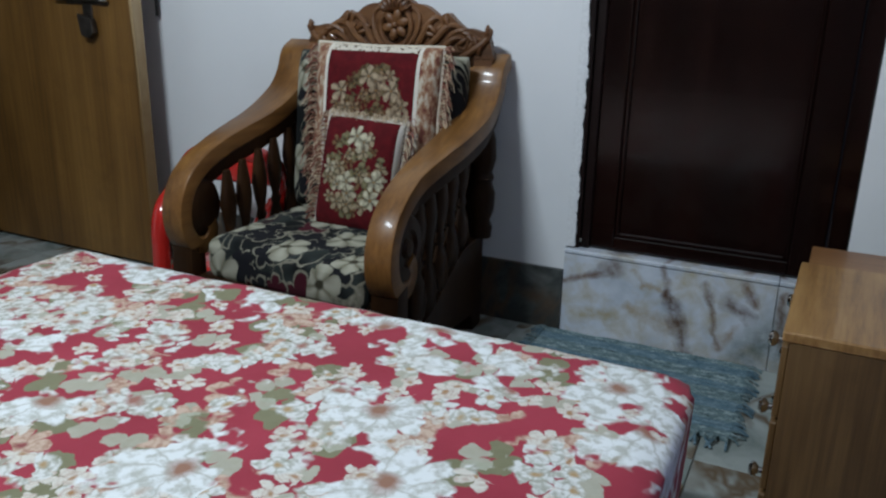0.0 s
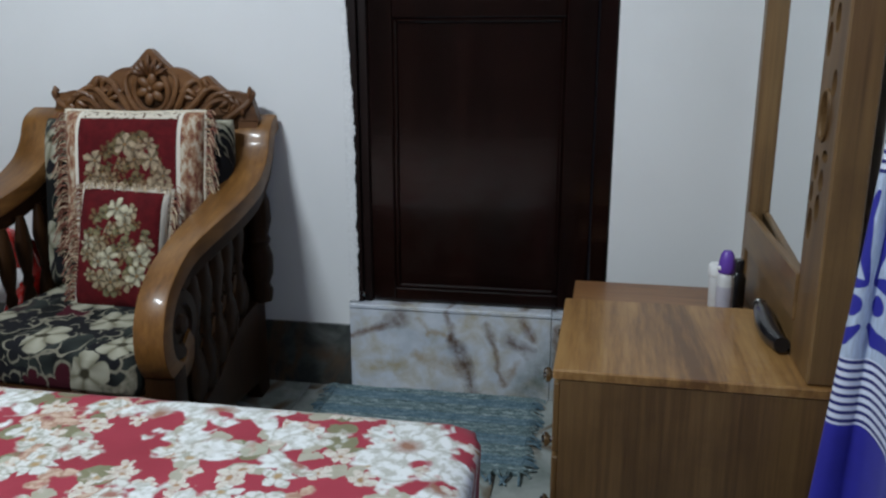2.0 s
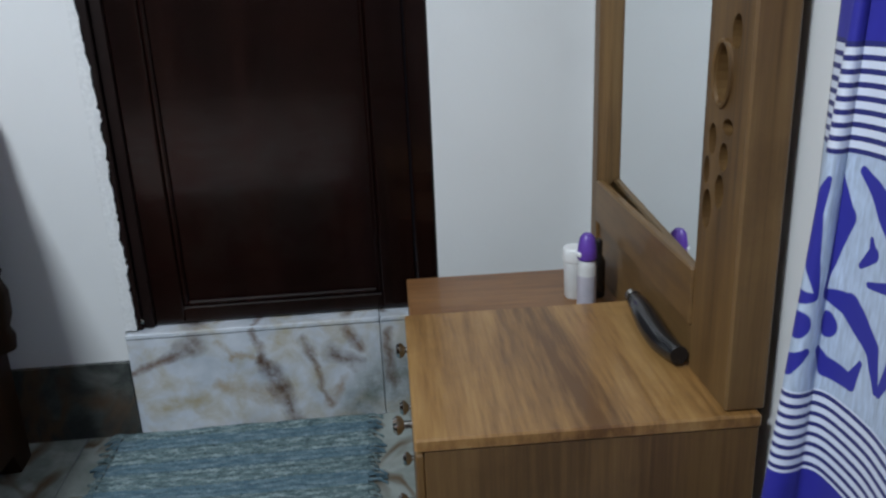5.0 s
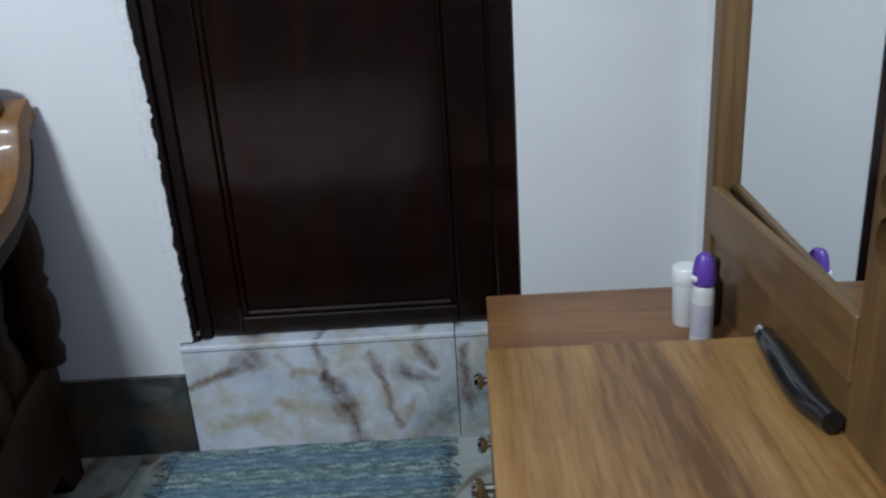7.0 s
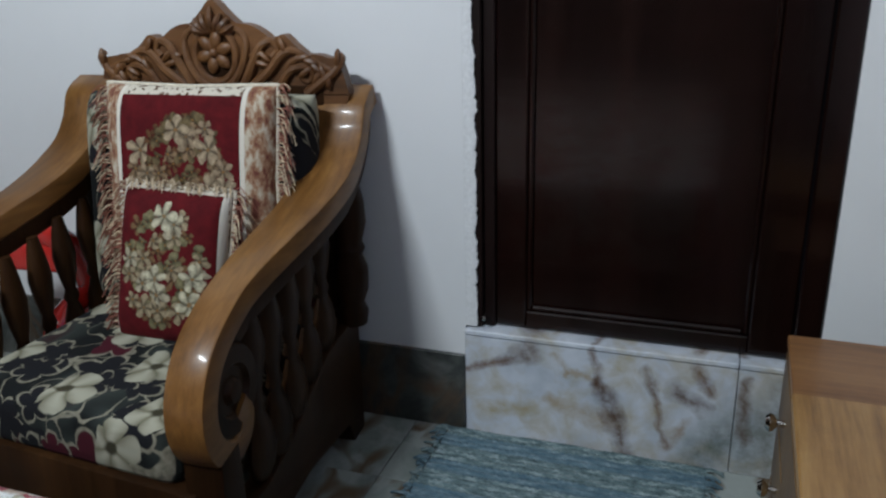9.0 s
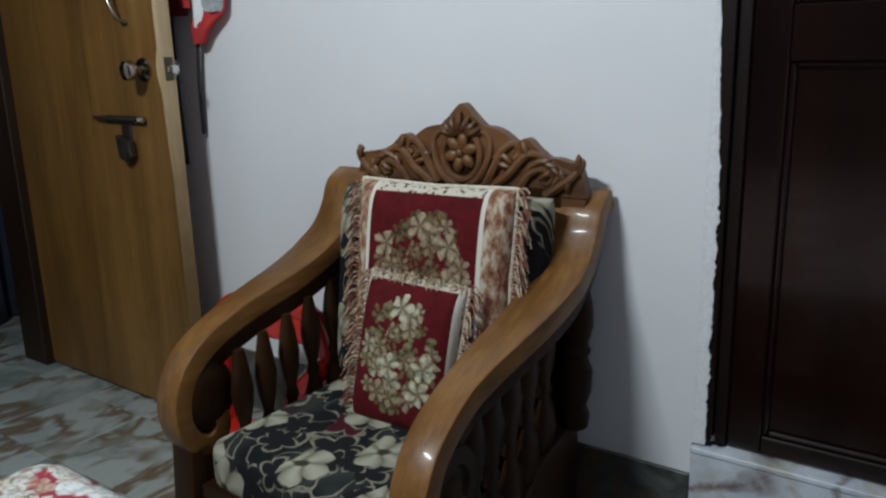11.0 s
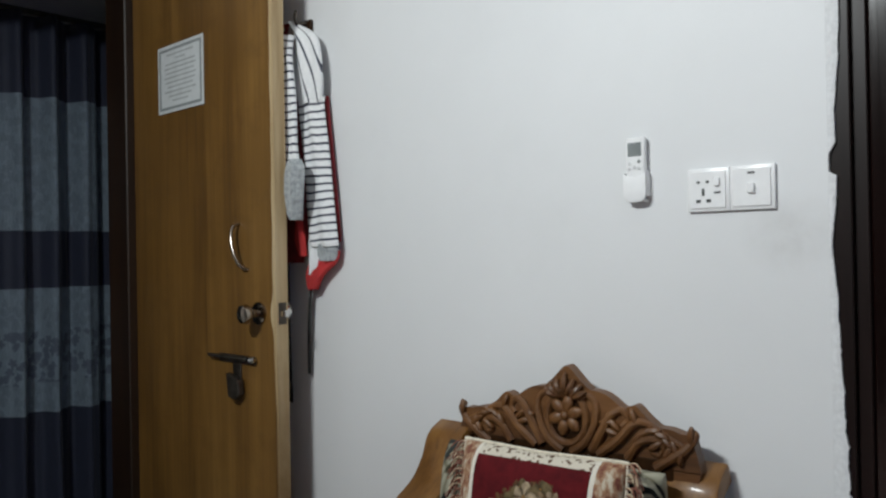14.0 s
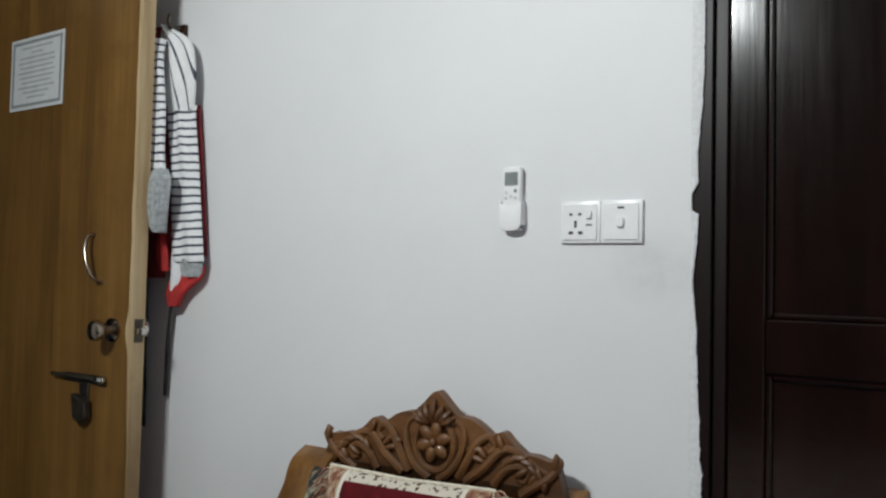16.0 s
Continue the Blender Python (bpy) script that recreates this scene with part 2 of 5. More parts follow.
def cushion_cloth(name, hw, hh, side, edge, tint=(1, 1, 1)):
    """Maroon velvet with a bouquet in the middle and a cream border; local x and z run over the face."""
    n = Nodes(name)
    o = n.sep(n.obj)
    wa = n.m("MULTIPLY", n.m("SUBTRACT", n.noise(n.obj, 55, 3), 0.5), 0.013)
    wb = n.m("MULTIPLY", n.m("SUBTRACT", n.noise(n.mapped(n.obj, (3, 8, 5)), 55, 3), 0.5), 0.013)
    p = n.comb(n.m("ADD", o[0], wa), n.m("ADD", o[2], wb))
    c = n.ramp(n.noise(n.obj, 40, 3), (0.3, (0.058, 0.003, 0.005)), (0.7, (0.10, 0.0055, 0.008)))
    for s, off, pet, r0, lo, col in ((30, 0.3, 5, 0.6, 0.1, (0.17, 0.10, 0.05)), (34, 7.3, 2, 0.6, 0.1, (0.20, 0.18, 0.10)), (27, 1.1, 5, 0.60, 0.25, (0.32, 0.26, 0.17)), (23, 4.4, 5, 0.60, 0.5, (0.42, 0.38, 0.28)), (19, 2.6, 5, 0.58, 0.66, (0.54, 0.51, 0.38))):
        col = tuple(a * b for a, b in zip(col, tint))
        k, r, w, q = n.flower(n.mapped(p, (off, off * 0.7, 0)), s, pet, r0, 0.78, 0.85, 0.04)
        cx, cz = n.m("SUBTRACT", n.heart[0], off), n.m("SUBTRACT", n.heart[1], off * 0.7)
        e = n.m("ADD", n.m("POWER", n.m("DIVIDE", n.m("ABSOLUTE", cx), (hw - side) * 0.78), 2.0), n.m("POWER", n.m("DIVIDE", n.m("ABSOLUTE", cz), hh * 0.70), 2.0))
        zone = n.m("MULTIPLY", n.m("LESS_THAN", e, 1.0), n.m("GREATER_THAN", q, lo))
        b = n.mix(n.m("MULTIPLY", n.m("POWER", w, 1.3), n.ramp(r, (0.05, 0.45), (0.32, 1.0))), tuple(x * 0.12 for x in col), col)
        b = n.mix(n.ramp(r, (0.05, 1.0), (0.09, 0.0)), b, (0.22, 0.11, 0.03))
        b = n.mix(n.ramp(n.noise(n.obj, 120, 3, 0.6), (0.35, 0.55), (0.6, 0.0)), b, tuple(x * 0.3 for x in col))
        c = n.mix(n.m("MULTIPLY", k, zone), c, b)
    ax, az = n.m("ABSOLUTE", o[0]), n.m("ABSOLUTE", o[2])
    inb = n.m("MAXIMUM", n.m("GREATER_THAN", ax, hw - side), n.m("GREATER_THAN", az, hh - edge))
    line = n.m("MULTIPLY", n.m("GREATER_THAN", ax, hw - side), n.m("LESS_THAN", ax, hw - side + 0.009))
    spots = n.ramp(n.noise(n.mapped(n.obj, (0, 0, 0), (0, 0.7, 0), (1.0, 1.0, 0.5)), 105, 1, 0.5), (0.56, 0.0), (0.60, 1.0))
    bc = n.mix(spots, (0.56, 0.51, 0.42), (0.10, 0.055, 0.035))
    band = n.ramp(n.noise(n.mapped(n.obj, (0, 0, 0), (0, 0, 0), (1.0, 1.0, 0.6)), 60, 3, 0.6), (0.36, (0.50, 0.44, 0.34)), (0.50, (0.30, 0.17, 0.10)), (0.62, (0.15, 0.05, 0.035)))
    bc = n.mix(n.m("GREATER_THAN", ax, hw - side + 0.009), bc, band) if side > 0.03 else bc
    bc = n.mix(line, bc, (0.62, 0.58, 0.50))
    c = n.mix(inb, c, bc)
    n.bump(n.noise(n.obj, 350, 3), 0.3, 0.002)
    return n.out(c, 0.9, spec=0.2)


def banded_curtain(name, bands, motif_bg, motif, stripe_a, stripe_b, solid, period, scrolls=()):
    """Curtain cloth by height: bands are (z0, z1, kind); kind s stripes, m motif. scrolls: strokes of the motif, or none for small sprigs."""
    n = Nodes(name)
    u = n.sep(n.uv)
    z = u[1]
    c = n.ramp(n.noise(n.obj, 30, 4), (0.3, tuple(x * 0.85 for x in solid)), (0.7, solid))
    warp = n.m("MULTIPLY", n.m("SUBTRACT", n.noise(n.uv, 12, 2), 0.5), 0.03)
    st = n.m("GREATER_THAN", n.m("FRACT", n.m("DIVIDE", z, period)), 0.58)
    stripes = n.mix(st, stripe_a, stripe_b)
    bg = n.mix(n.ramp(n.noise(n.mapped(n.uv, (0, 0, 0), (0, 0, 0), (90, 14, 1)), 2, 4, 0.7), (0.3, 0.0), (0.7, 1.0)), tuple(x * 0.6 for x in motif_bg), motif_bg)
    if scrolls:
        # every other repeat is turned over
        x = n.m("PINGPONG", n.m("ADD", n.m("SUBTRACT", u[0], 0.12), n.m("MULTIPLY", warp, 0.3)), 0.115)
        zz = n.m("ADD", z, n.m("MULTIPLY", warp, 0.3))
        fig = 0.0
        for a, b, ra, rb in scrolls:
            fig = n.m("MAXIMUM", fig, n.stroke(x, zz, a, b, ra * 1.25, rb * 1.25, 0.12))
    else:
        p = n.comb(n.m("ADD", u[0], warp), n.m("ADD", z, warp))
        k, r, w, q = n.flower(n.mapped(p, (0.37, 0.11, 0)), 19, 2, 0.55, 0.88, 0.9, 0.03)
        k2, r2, w2, q2 = n.flower(n.mapped(p, (1.9, 0.6, 0)), 26, 5, 0.5, 0.6, 0.9, 0.05)
        low = n.m("MULTIPLY", n.m("GREATER_THAN", z, 0.72), n.m("LESS_THAN", z, 0.93))
        fig = n.m("MULTIPLY", n.m("MAXIMUM", n.m("MULTIPLY", k, n.m("GREATER_THAN", q, 0.45)), n.m("MULTIPLY", k2, n.m("GREATER_THAN", q2, 0.5))), n.m("ADD", 0.35, n.m("MULTIPLY", low, 0.65)))
    mot = n.mix(fig, bg, motif)
    for z0, z1, kind in bands:
        inside = n.m("MULTIPLY", n.m("GREATER_THAN", z, z0), n.m("LESS_THAN", z, z1))
        c = n.mix(inside, c, stripes if kind == "s" else mot)
    n.bump(n.noise(n.uv, 500, 2), 0.2, 0.001)
    return n.out(c, 0.7, sheen=0.1)


WALL = wall_paint("white_wall_paint")
PLASTER = plain("rough_white_plaster", (0.68, 0.685, 0.69), 0.8, vary=0.12, scale=110, relief=0.2)
CEIL = wall_paint("ceiling_paint", (0.72, 0.72, 0.72))
# Toned-down paint for the unseen south wall and the hall, limiting bounced light.
WALL_DIM = wall_paint("bounce_limiting_wall_paint", (0.50, 0.49, 0.47))
FLOOR_STONE = marble("grey_green_floor_tile", (0.36, 0.39, 0.37), (0.15, 0.18, 0.165), (0.13, 0.08, 0.04), 4.0)
def sill_tile():
    """Bluish white polished tile with ochre clouds and a few bold brown veins."""
    n = Nodes("white_brown_vein_tile")
    wx = n.m("MULTIPLY", n.m("SUBTRACT", n.noise(n.obj, 16, 4, 0.6), 0.5), 0.055)
    wz = n.m("MULTIPLY", n.m("SUBTRACT", n.noise(n.mapped(n.obj, (4, 7, 2)), 16, 4, 0.6), 0.5), 0.055)
    o = n.sep(n.obj)
    x, z = n.m("ADD", o[0], wx), n.m("ADD", n.m("SUBTRACT", o[2], n.m("MULTIPLY", o[1], 0.9)), wz)
    c = n.ramp(n.noise(n.obj, 9, 4), (0.3, (0.43, 0.47, 0.53)), (0.7, (0.68, 0.71, 0.77)))
    haze = n.ramp(n.noise(n.mapped(n.obj, (2, 5, 1)), 11, 5, 0.6, 0.5), (0.46, 0.0), (0.68, 0.7))
    c = n.mix(haze, c, (0.42, 0.36, 0.24))
    fade = n.ramp(n.noise(n.obj, 30, 4, 0.65), (0.3, 0.35), (0.6, 1.0))
    for a, b, ra, rb, tint, k in (
            ((0.20, 0.12), (0.31, 0.085), 0.012, 0.020, (0.36, 0.25, 0.11), 0.7), ((0.04, 0.07), (0.15, 0.09), 0.016, 0.012, (0.38, 0.29, 0.12), 0.75),
            ((0.20, 0.235), (0.235, 0.196), 0.007, 0.006, (0.34, 0.25, 0.13), 0.7), ((0.235, 0.196), (0.29, 0.185), 0.006, 0.004, (0.34, 0.25, 0.13), 0.7),
            ((0.36, 0.235), (0.34, 0.215), 0.012, 0.008, (0.42, 0.33, 0.14), 0.6), ((0.52, 0.04), (0.60, 0.11), 0.045, 0.05, (0.10, 0.13, 0.11), 0.8),
            ((0.64, 0.0), (0.66, 0.20), 0.04, 0.03, (0.16, 0.17, 0.14), 0.75), ((0.44, 0.05), (0.49, 0.12), 0.010, 0.008, (0.30, 0.20, 0.11), 0.7),
            ((0.15, 0.232), (0.09, 0.198), 0.022, 0.012, (0.085, 0.042, 0.022), 0.95), ((0.09, 0.198), (0.0, 0.165), 0.012, 0.006, (0.14, 0.07, 0.035), 0.9),
            ((0.287, 0.262), (0.302, 0.18), 0.005, 0.010, (0.15, 0.085, 0.045), 0.9), ((0.302, 0.18), (0.335, 0.10), 0.012, 0.020, (0.085, 0.045, 0.026), 0.95),
            ((0.335, 0.10), (0.365, 0.0), 0.020, 0.013, (0.10, 0.055, 0.03), 0.95), ((0.40, 0.225), (0.422, 0.15), 0.009, 0.008, (0.13, 0.075, 0.04), 0.9),
            ((0.422, 0.15), (0.445, 0.05), 0.008, 0.005, (0.18, 0.11, 0.06), 0.85), ((0.46, 0.185), (0.52, 0.15), 0.016, 0.014, (0.10, 0.055, 0.03), 0.9),
            ((0.50, 0.24), (0.53, 0.19), 0.012, 0.010, (0.14, 0.075, 0.04), 0.85), ((0.59, 0.23), (0.60, 0.10), 0.007, 0.012, (0.11, 0.06, 0.035), 0.85)):
        c = n.mix(n.m("MULTIPLY", n.m("POWER", n.stroke(x, z, a, b, ra * 1.75, rb * 1.75, 1.0), 0.8), n.m("MULTIPLY", fade, k)), c, tint)
    return n.out(c, n.m("ADD", 0.14, n.m("MULTIPLY", n.noise(n.obj, 20, 3), 0.08)), coat=0.25)


SILL_STONE = sill_tile()
SKIRT_STONE = marble("dark_green_brown_tile", (0.030, 0.036, 0.034), (0.15, 0.155, 0.145), (0.09, 0.055, 0.03), 5.0, 0.2, (0.42, 0.64, 0.9))
GROUT = plain("grey_grout", (0.24, 0.24, 0.23), 0.9)
MAHOGANY = wood("dark_mahogany_varnish", (0.0035, 0.0013, 0.001), (0.008, 0.0026, 0.002), (0.015, 0.005, 0.0034), "z", 0.11, 0.12)
MAHOGANY.node_tree.nodes["Principled BSDF"].inputs["Specular IOR Level"].default_value = 0.32
# Top teak is lighter than the upright teak: fall of light put into colour.
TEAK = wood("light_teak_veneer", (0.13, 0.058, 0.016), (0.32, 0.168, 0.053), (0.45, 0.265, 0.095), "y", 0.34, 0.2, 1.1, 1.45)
# Redder teak for the lower top, its shade also put into the colour.
TEAK_LOW_SHADED = wood("reddish_teak_veneer", (0.10, 0.040, 0.012), (0.22, 0.098, 0.034), (0.31, 0.155, 0.058), "x", 0.36, 0.15, 1.1, 1.4)
TEAK_UP_SHADED = wood("teak_veneer_upright", (0.062, 0.030, 0.009), (0.155, 0.084, 0.028), (0.23, 0.134, 0.048), "z", 0.45, 0.1, 1.3, 1.1)
TEAK_RAIL_SHADED = wood("teak_veneer_rail", (0.062, 0.030, 0.009), (0.165, 0.09, 0.03), (0.25, 0.147, 0.055), "y", 0.42, 0.1)
LEAF_WOOD = wood("ochre_door_veneer", (0.080, 0.036, 0.0072), (0.172, 0.083, 0.017), (0.245, 0.127, 0.030), "z", 0.42, 0.15, 0.8, 1.1)
def raw_edge():
    """Raw pale lipping, mixed to brown below the lock along a ragged border."""
    n = Nodes("pale_raw_wood")
    f = n.noise(n.mapped(n.obj, (1.3, 0.3, 0.7), (0, 0, 0), (16, 16, 1.2)), 1.2, 5, 0.65)
    c = n.ramp(f, (0.32, (0.34, 0.23, 0.11)), (0.5, (0.46, 0.34, 0.19)), (0.68, (0.54, 0.42, 0.26)))
    z = n.m("ADD", n.sep(n.obj)[2], n.m("MULTIPLY", n.m("SUBTRACT", n.noise(n.obj, 7, 5, 0.65), 0.5), 0.5))
    c = n.mix(n.ramp(z, (0.50, 0.92), (0.98, 0.0)), c, (0.17, 0.092, 0.026))
    n.bump(f, 0.2, 0.001)
    return n.out(c, 0.62)


LEAF_EDGE = raw_edge()
CHAIR_WOOD = wood("brown_varnished_wood", (0.066, 0.026, 0.006), (0.175, 0.078, 0.019), (0.29, 0.141, 0.038), "y", 0.34, 0.22)
CHAIR_WOOD.node_tree.nodes["Principled BSDF"].inputs["Specular IOR Level"].default_value = 0.3
CHAIR_WOOD.node_tree.nodes["Principled BSDF"].inputs["Coat Roughness"].default_value = 0.12
LINING_WOOD = wood("dark_stained_lining", (0.009, 0.0036, 0.0012), (0.021, 0.0086, 0.0027), (0.038, 0.016, 0.005), "z", 0.42, 0.0)
# Dark chair wood, with the shade below the arms put into its colour.
CHAIR_DARK_SHADED = wood("dark_varnished_wood", (0.011, 0.0044, 0.0015), (0.027, 0.0112, 0.0036), (0.050, 0.0215, 0.007), "z", 0.40, 0.05)
CHAIR_DARK_SHADED.node_tree.nodes["Principled BSDF"].inputs["Specular IOR Level"].default_value = 0.12
FRAME_WOOD = wood("satin_mahogany_frame", (0.0055, 0.0026, 0.0022), (0.011, 0.005, 0.0043), (0.018, 0.0085, 0.007), "z", 0.33, 0.0)
FRAME_WOOD.node_tree.nodes["Principled BSDF"].inputs["Specular IOR Level"].default_value = 0.22
KNOB_STEEL = plain("dull_brown_steel", (0.34, 0.29, 0.24), 0.18, 1.0, vary=0.3)
WHITE_CLOTH = plain("white_jersey", (0.74, 0.75, 0.76), 0.9, vary=0.06, relief=0.3)
CARVED = wood("carved_brown_wood", (0.030, 0.0105, 0.0025), (0.125, 0.049, 0.0125), (0.25, 0.108, 0.031), "x", 0.44, 0.10)
BED_CLOTH = bed_cloth()
SOFA_CLOTH = sofa_cloth()
CUSHION_BIG = cushion_cloth("maroon_bouquet_velvet_large", 0.185, 0.185, 0.056, 0.021, (0.76, 0.62, 0.54))
CUSHION_SMALL = cushion_cloth("maroon_bouquet_velvet_small", 0.114, 0.155, 0.012, 0.010, (1.05, 1.02, 0.96))
FRINGE = plain("cream_gold_fringe", (0.46, 0.36, 0.24), 0.85, vary=0.6, scale=70)
PIPING = plain("cream_cord", (0.62, 0.56, 0.45), 0.85, vary=0.25, scale=60)
FRINGE_RED = plain("red_fringe", (0.20, 0.07, 0.045), 0.85, vary=0.4, scale=120)
BLUE_CURTAIN = banded_curtain("royal_blue_patterned_curtain", ((0.82, 0.925, "s"), (0.565, 0.82, "m"), (0.466, 0.565, "s")),
                              (0.56, 0.66, 0.84), (0.02, 0.02, 0.30), (0.70, 0.74, 0.86), (0.015, 0.018, 0.16), (0.022, 0.02, 0.34), 0.0125,
                              (((0.018, 0.795), (0.030, 0.755), 0.003, 0.011), ((0.030, 0.755), (0.020, 0.71), 0.012, 0.008), ((0.020, 0.71), (0.008, 0.675), 0.008, 0.003),
                               ((0.045, 0.805), (0.085, 0.775), 0.004, 0.012), ((0.085, 0.775), (0.108, 0.74), 0.012, 0.004),
                               ((0.010, 0.672), (0.055, 0.668), 0.004, 0.012), ((0.055, 0.668), (0.095, 0.640), 0.013, 0.010), ((0.095, 0.640), (0.112, 0.605), 0.010, 0.004),
                               ((0.024, 0.640), (0.026, 0.638), 0.012, 0.012), ((0.010, 0.610), (0.030, 0.592), 0.004, 0.010), ((0.030, 0.592), (0.068, 0.592), 0.010, 0.008), ((0.068, 0.592), (0.080, 0.618), 0.008, 0.003),
                               ((0.060, 0.715), (0.075, 0.730), 0.003, 0.007), ((0.075, 0.730), (0.070, 0.745), 0.005, 0.002), ((0.075, 0.700), (0.105, 0.705), 0.003, 0.005)))
HALL_CURTAIN = banded_curtain("grey_blue_banded_curtain", ((1.33, 1.87, "m"), (0.60, 1.10, "m")),
                              (0.17, 0.22, 0.27), (0.07, 0.09, 0.125), (0.3, 0.3, 0.35), (0.1, 0.1, 0.12), (0.010, 0.014, 0.034), 0.02)
CHROME = plain("worn_chrome", (0.72, 0.70, 0.67), 0.13, 1.0)
BRASS_DARK = plain("tarnished_steel", (0.10, 0.085, 0.07), 0.42, 0.9, vary=0.4)
WHITE_PLASTIC = plain("white_plastic", (0.80, 0.80, 0.80), 0.3, vary=0.04)
GREY_SCREEN = plain("grey_display", (0.22, 0.24, 0.24), 0.2)
DARK_SLOT = plain("dark_slot", (0.06, 0.06, 0.06), 0.6)
RED_PLASTIC = plain("glossy_red_plastic", (0.50, 0.022, 0.016), 0.12, coat=0.8, vary=0.08)
PURPLE = plain("purple_plastic", (0.12, 0.05, 0.36), 0.35)
BLACK_PLASTIC = plain("glossy_black_plastic", (0.012, 0.012, 0.014), 0.22, coat=0.3)
CLEAR_WHITE = plain("milky_plastic", (0.62, 0.62, 0.62), 0.3, vary=0.08)
PAPER = plain("grey_white_paper", (0.58, 0.60, 0.60), 0.7, vary=0.08)
PAPER_INK = plain("dark_grey_ink", (0.24, 0.26, 0.26), 0.8)
INK_FAINT = plain("faint_grey_ink", (0.36, 0.38, 0.38), 0.8)
RED_CLOTH = plain("dark_red_cloth", (0.16, 0.012, 0.016), 0.9, vary=0.3, relief=0.4)
BRIGHT_RED_CLOTH = plain("bright_red_cloth", (0.45, 0.03, 0.03), 0.9, vary=0.2, relief=0.4)
BLACK_CLOTH = plain("black_strap", (0.015, 0.014, 0.014), 0.8)
GREY_CLOTH = plain("grey_marled_cloth", (0.34, 0.36, 0.37), 0.9, vary=0.4, scale=80, relief=0.4)


def mirror_glass():
    n = Nodes("mirror_glass")
    return n.out((0.86, 0.89, 0.90), 0.02, 1.0)


MIRROR = mirror_glass()


def rug_cloth():
    n = Nodes("teal_woven_rag")
    o = n.sep(n.obj)
    f = n.noise(n.mapped(n.obj, (0, 0, 0), (0, 0, 0), (26, 90, 1)), 1.0, 4, 0.7)
    c = n.ramp(f, (0.32, (0.035, 0.062, 0.072)), (0.5, (0.12, 0.175, 0.185)), (0.66, (0.30, 0.37, 0.375)))
    band = n.m("GREATER_THAN", n.m("SINE", n.m("MULTIPLY", o[1], 62)), 0.2)
    c = n.mix(n.m("MULTIPLY", band, 0.45), c, (0.06, 0.13, 0.20))
    n.bump(n.noise(n.obj, 160, 3), 0.6, 0.004)
    return n.out(c, 0.95)


RUG = rug_cloth()


def striped_cloth():
    n = Nodes("white_navy_striped_jersey")
    u = n.sep(n.uv)
    s = n.m("GREATER_THAN", n.m("FRACT", n.m("DIVIDE", n.m("ADD", u[1], n.m("MULTIPLY", n.noise(n.uv, 6, 2), 0.02)), 0.0235)), 0.72)
    c = n.mix(s, n.ramp(n.noise(n.uv, 40, 3), (0.3, (0.70, 0.71, 0.72)), (0.7, (0.80, 0.80, 0.80))), (0.05, 0.055, 0.08))
    n.bump(n.noise(n.uv, 300, 2), 0.2, 0.001)
    return n.out(c, 0.9)



def hood_cloth():
    """White jersey with a few slanting dark stripes on one half."""
    n = Nodes("white_jersey_slanting_stripes")
    u = n.sep(n.uv)
    s = n.m("GREATER_THAN", n.m("FRACT", n.m("DIVIDE", n.m("ADD", u[0], n.m("MULTIPLY", u[1], 0.42)), 0.062)), 0.82)
    s = n.m("MULTIPLY", s, n.m("GREATER_THAN", u[0], 0.10))
    c = n.mix(s, n.ramp(n.noise(n.uv, 40, 3), (0.3, (0.70, 0.71, 0.72)), (0.7, (0.80, 0.80, 0.80))), (0.07, 0.075, 0.10))
    return n.out(c, 0.9)


STRIPED = striped_cloth()
HOOD_CLOTH = hood_cloth()


# ---- mesh helpers ----
def box(bm, x0, x1, y0, y1, z0, z1, bevel=0.0, seg=1):
    m = Matrix.LocRotScale(((x0 + x1) / 2, (y0 + y1) / 2, (z0 + z1) / 2), None, (x1 - x0, y1 - y0, z1 - z0))
    vs = bmesh.ops.create_cube(bm, size=1, matrix=m)["verts"]
    if bevel:
        es = list({e for v in vs for e in v.link_edges})
        bmesh.ops.bevel(bm, geom=es, offset=bevel, segments=seg, affect="EDGES", profile=0.5)
    return bm


def boxes(*args, bevel=0.0):
    bm = bmesh.new()
    for a in args:
        box(bm, *a, bevel=bevel)
    return bm


def prism(bm, pts, axis, a, b, bevel=0.0):
    """An outline (pairs) drawn in the plane across the axis, from a to b along it."""
    put = {"x": lambda p, h: (h, p[0], p[1]), "y": lambda p, h: (p[0], h, p[1]), "z": lambda p, h: (p[0], p[1], h)}[axis]
    lo = [bm.verts.new(put(p, a)) for p in pts]
    hi = [bm.verts.new(put(p, b)) for p in pts]
    n = len(pts)
    caps = [bm.faces.new(lo), bm.faces.new(hi[::-1])]
    sides = [bm.faces.new((lo[i], hi[i], hi[(i + 1) % n], lo[(i + 1) % n])) for i in range(n)]
    bmesh.ops.recalc_face_normals(bm, faces=caps + sides)
    if bevel:
        es = list({e for f in caps for e in f.edges})
        bmesh.ops.bevel(bm, geom=es, offset=bevel, segments=2, affect="EDGES", profile=0.5)
    return bm


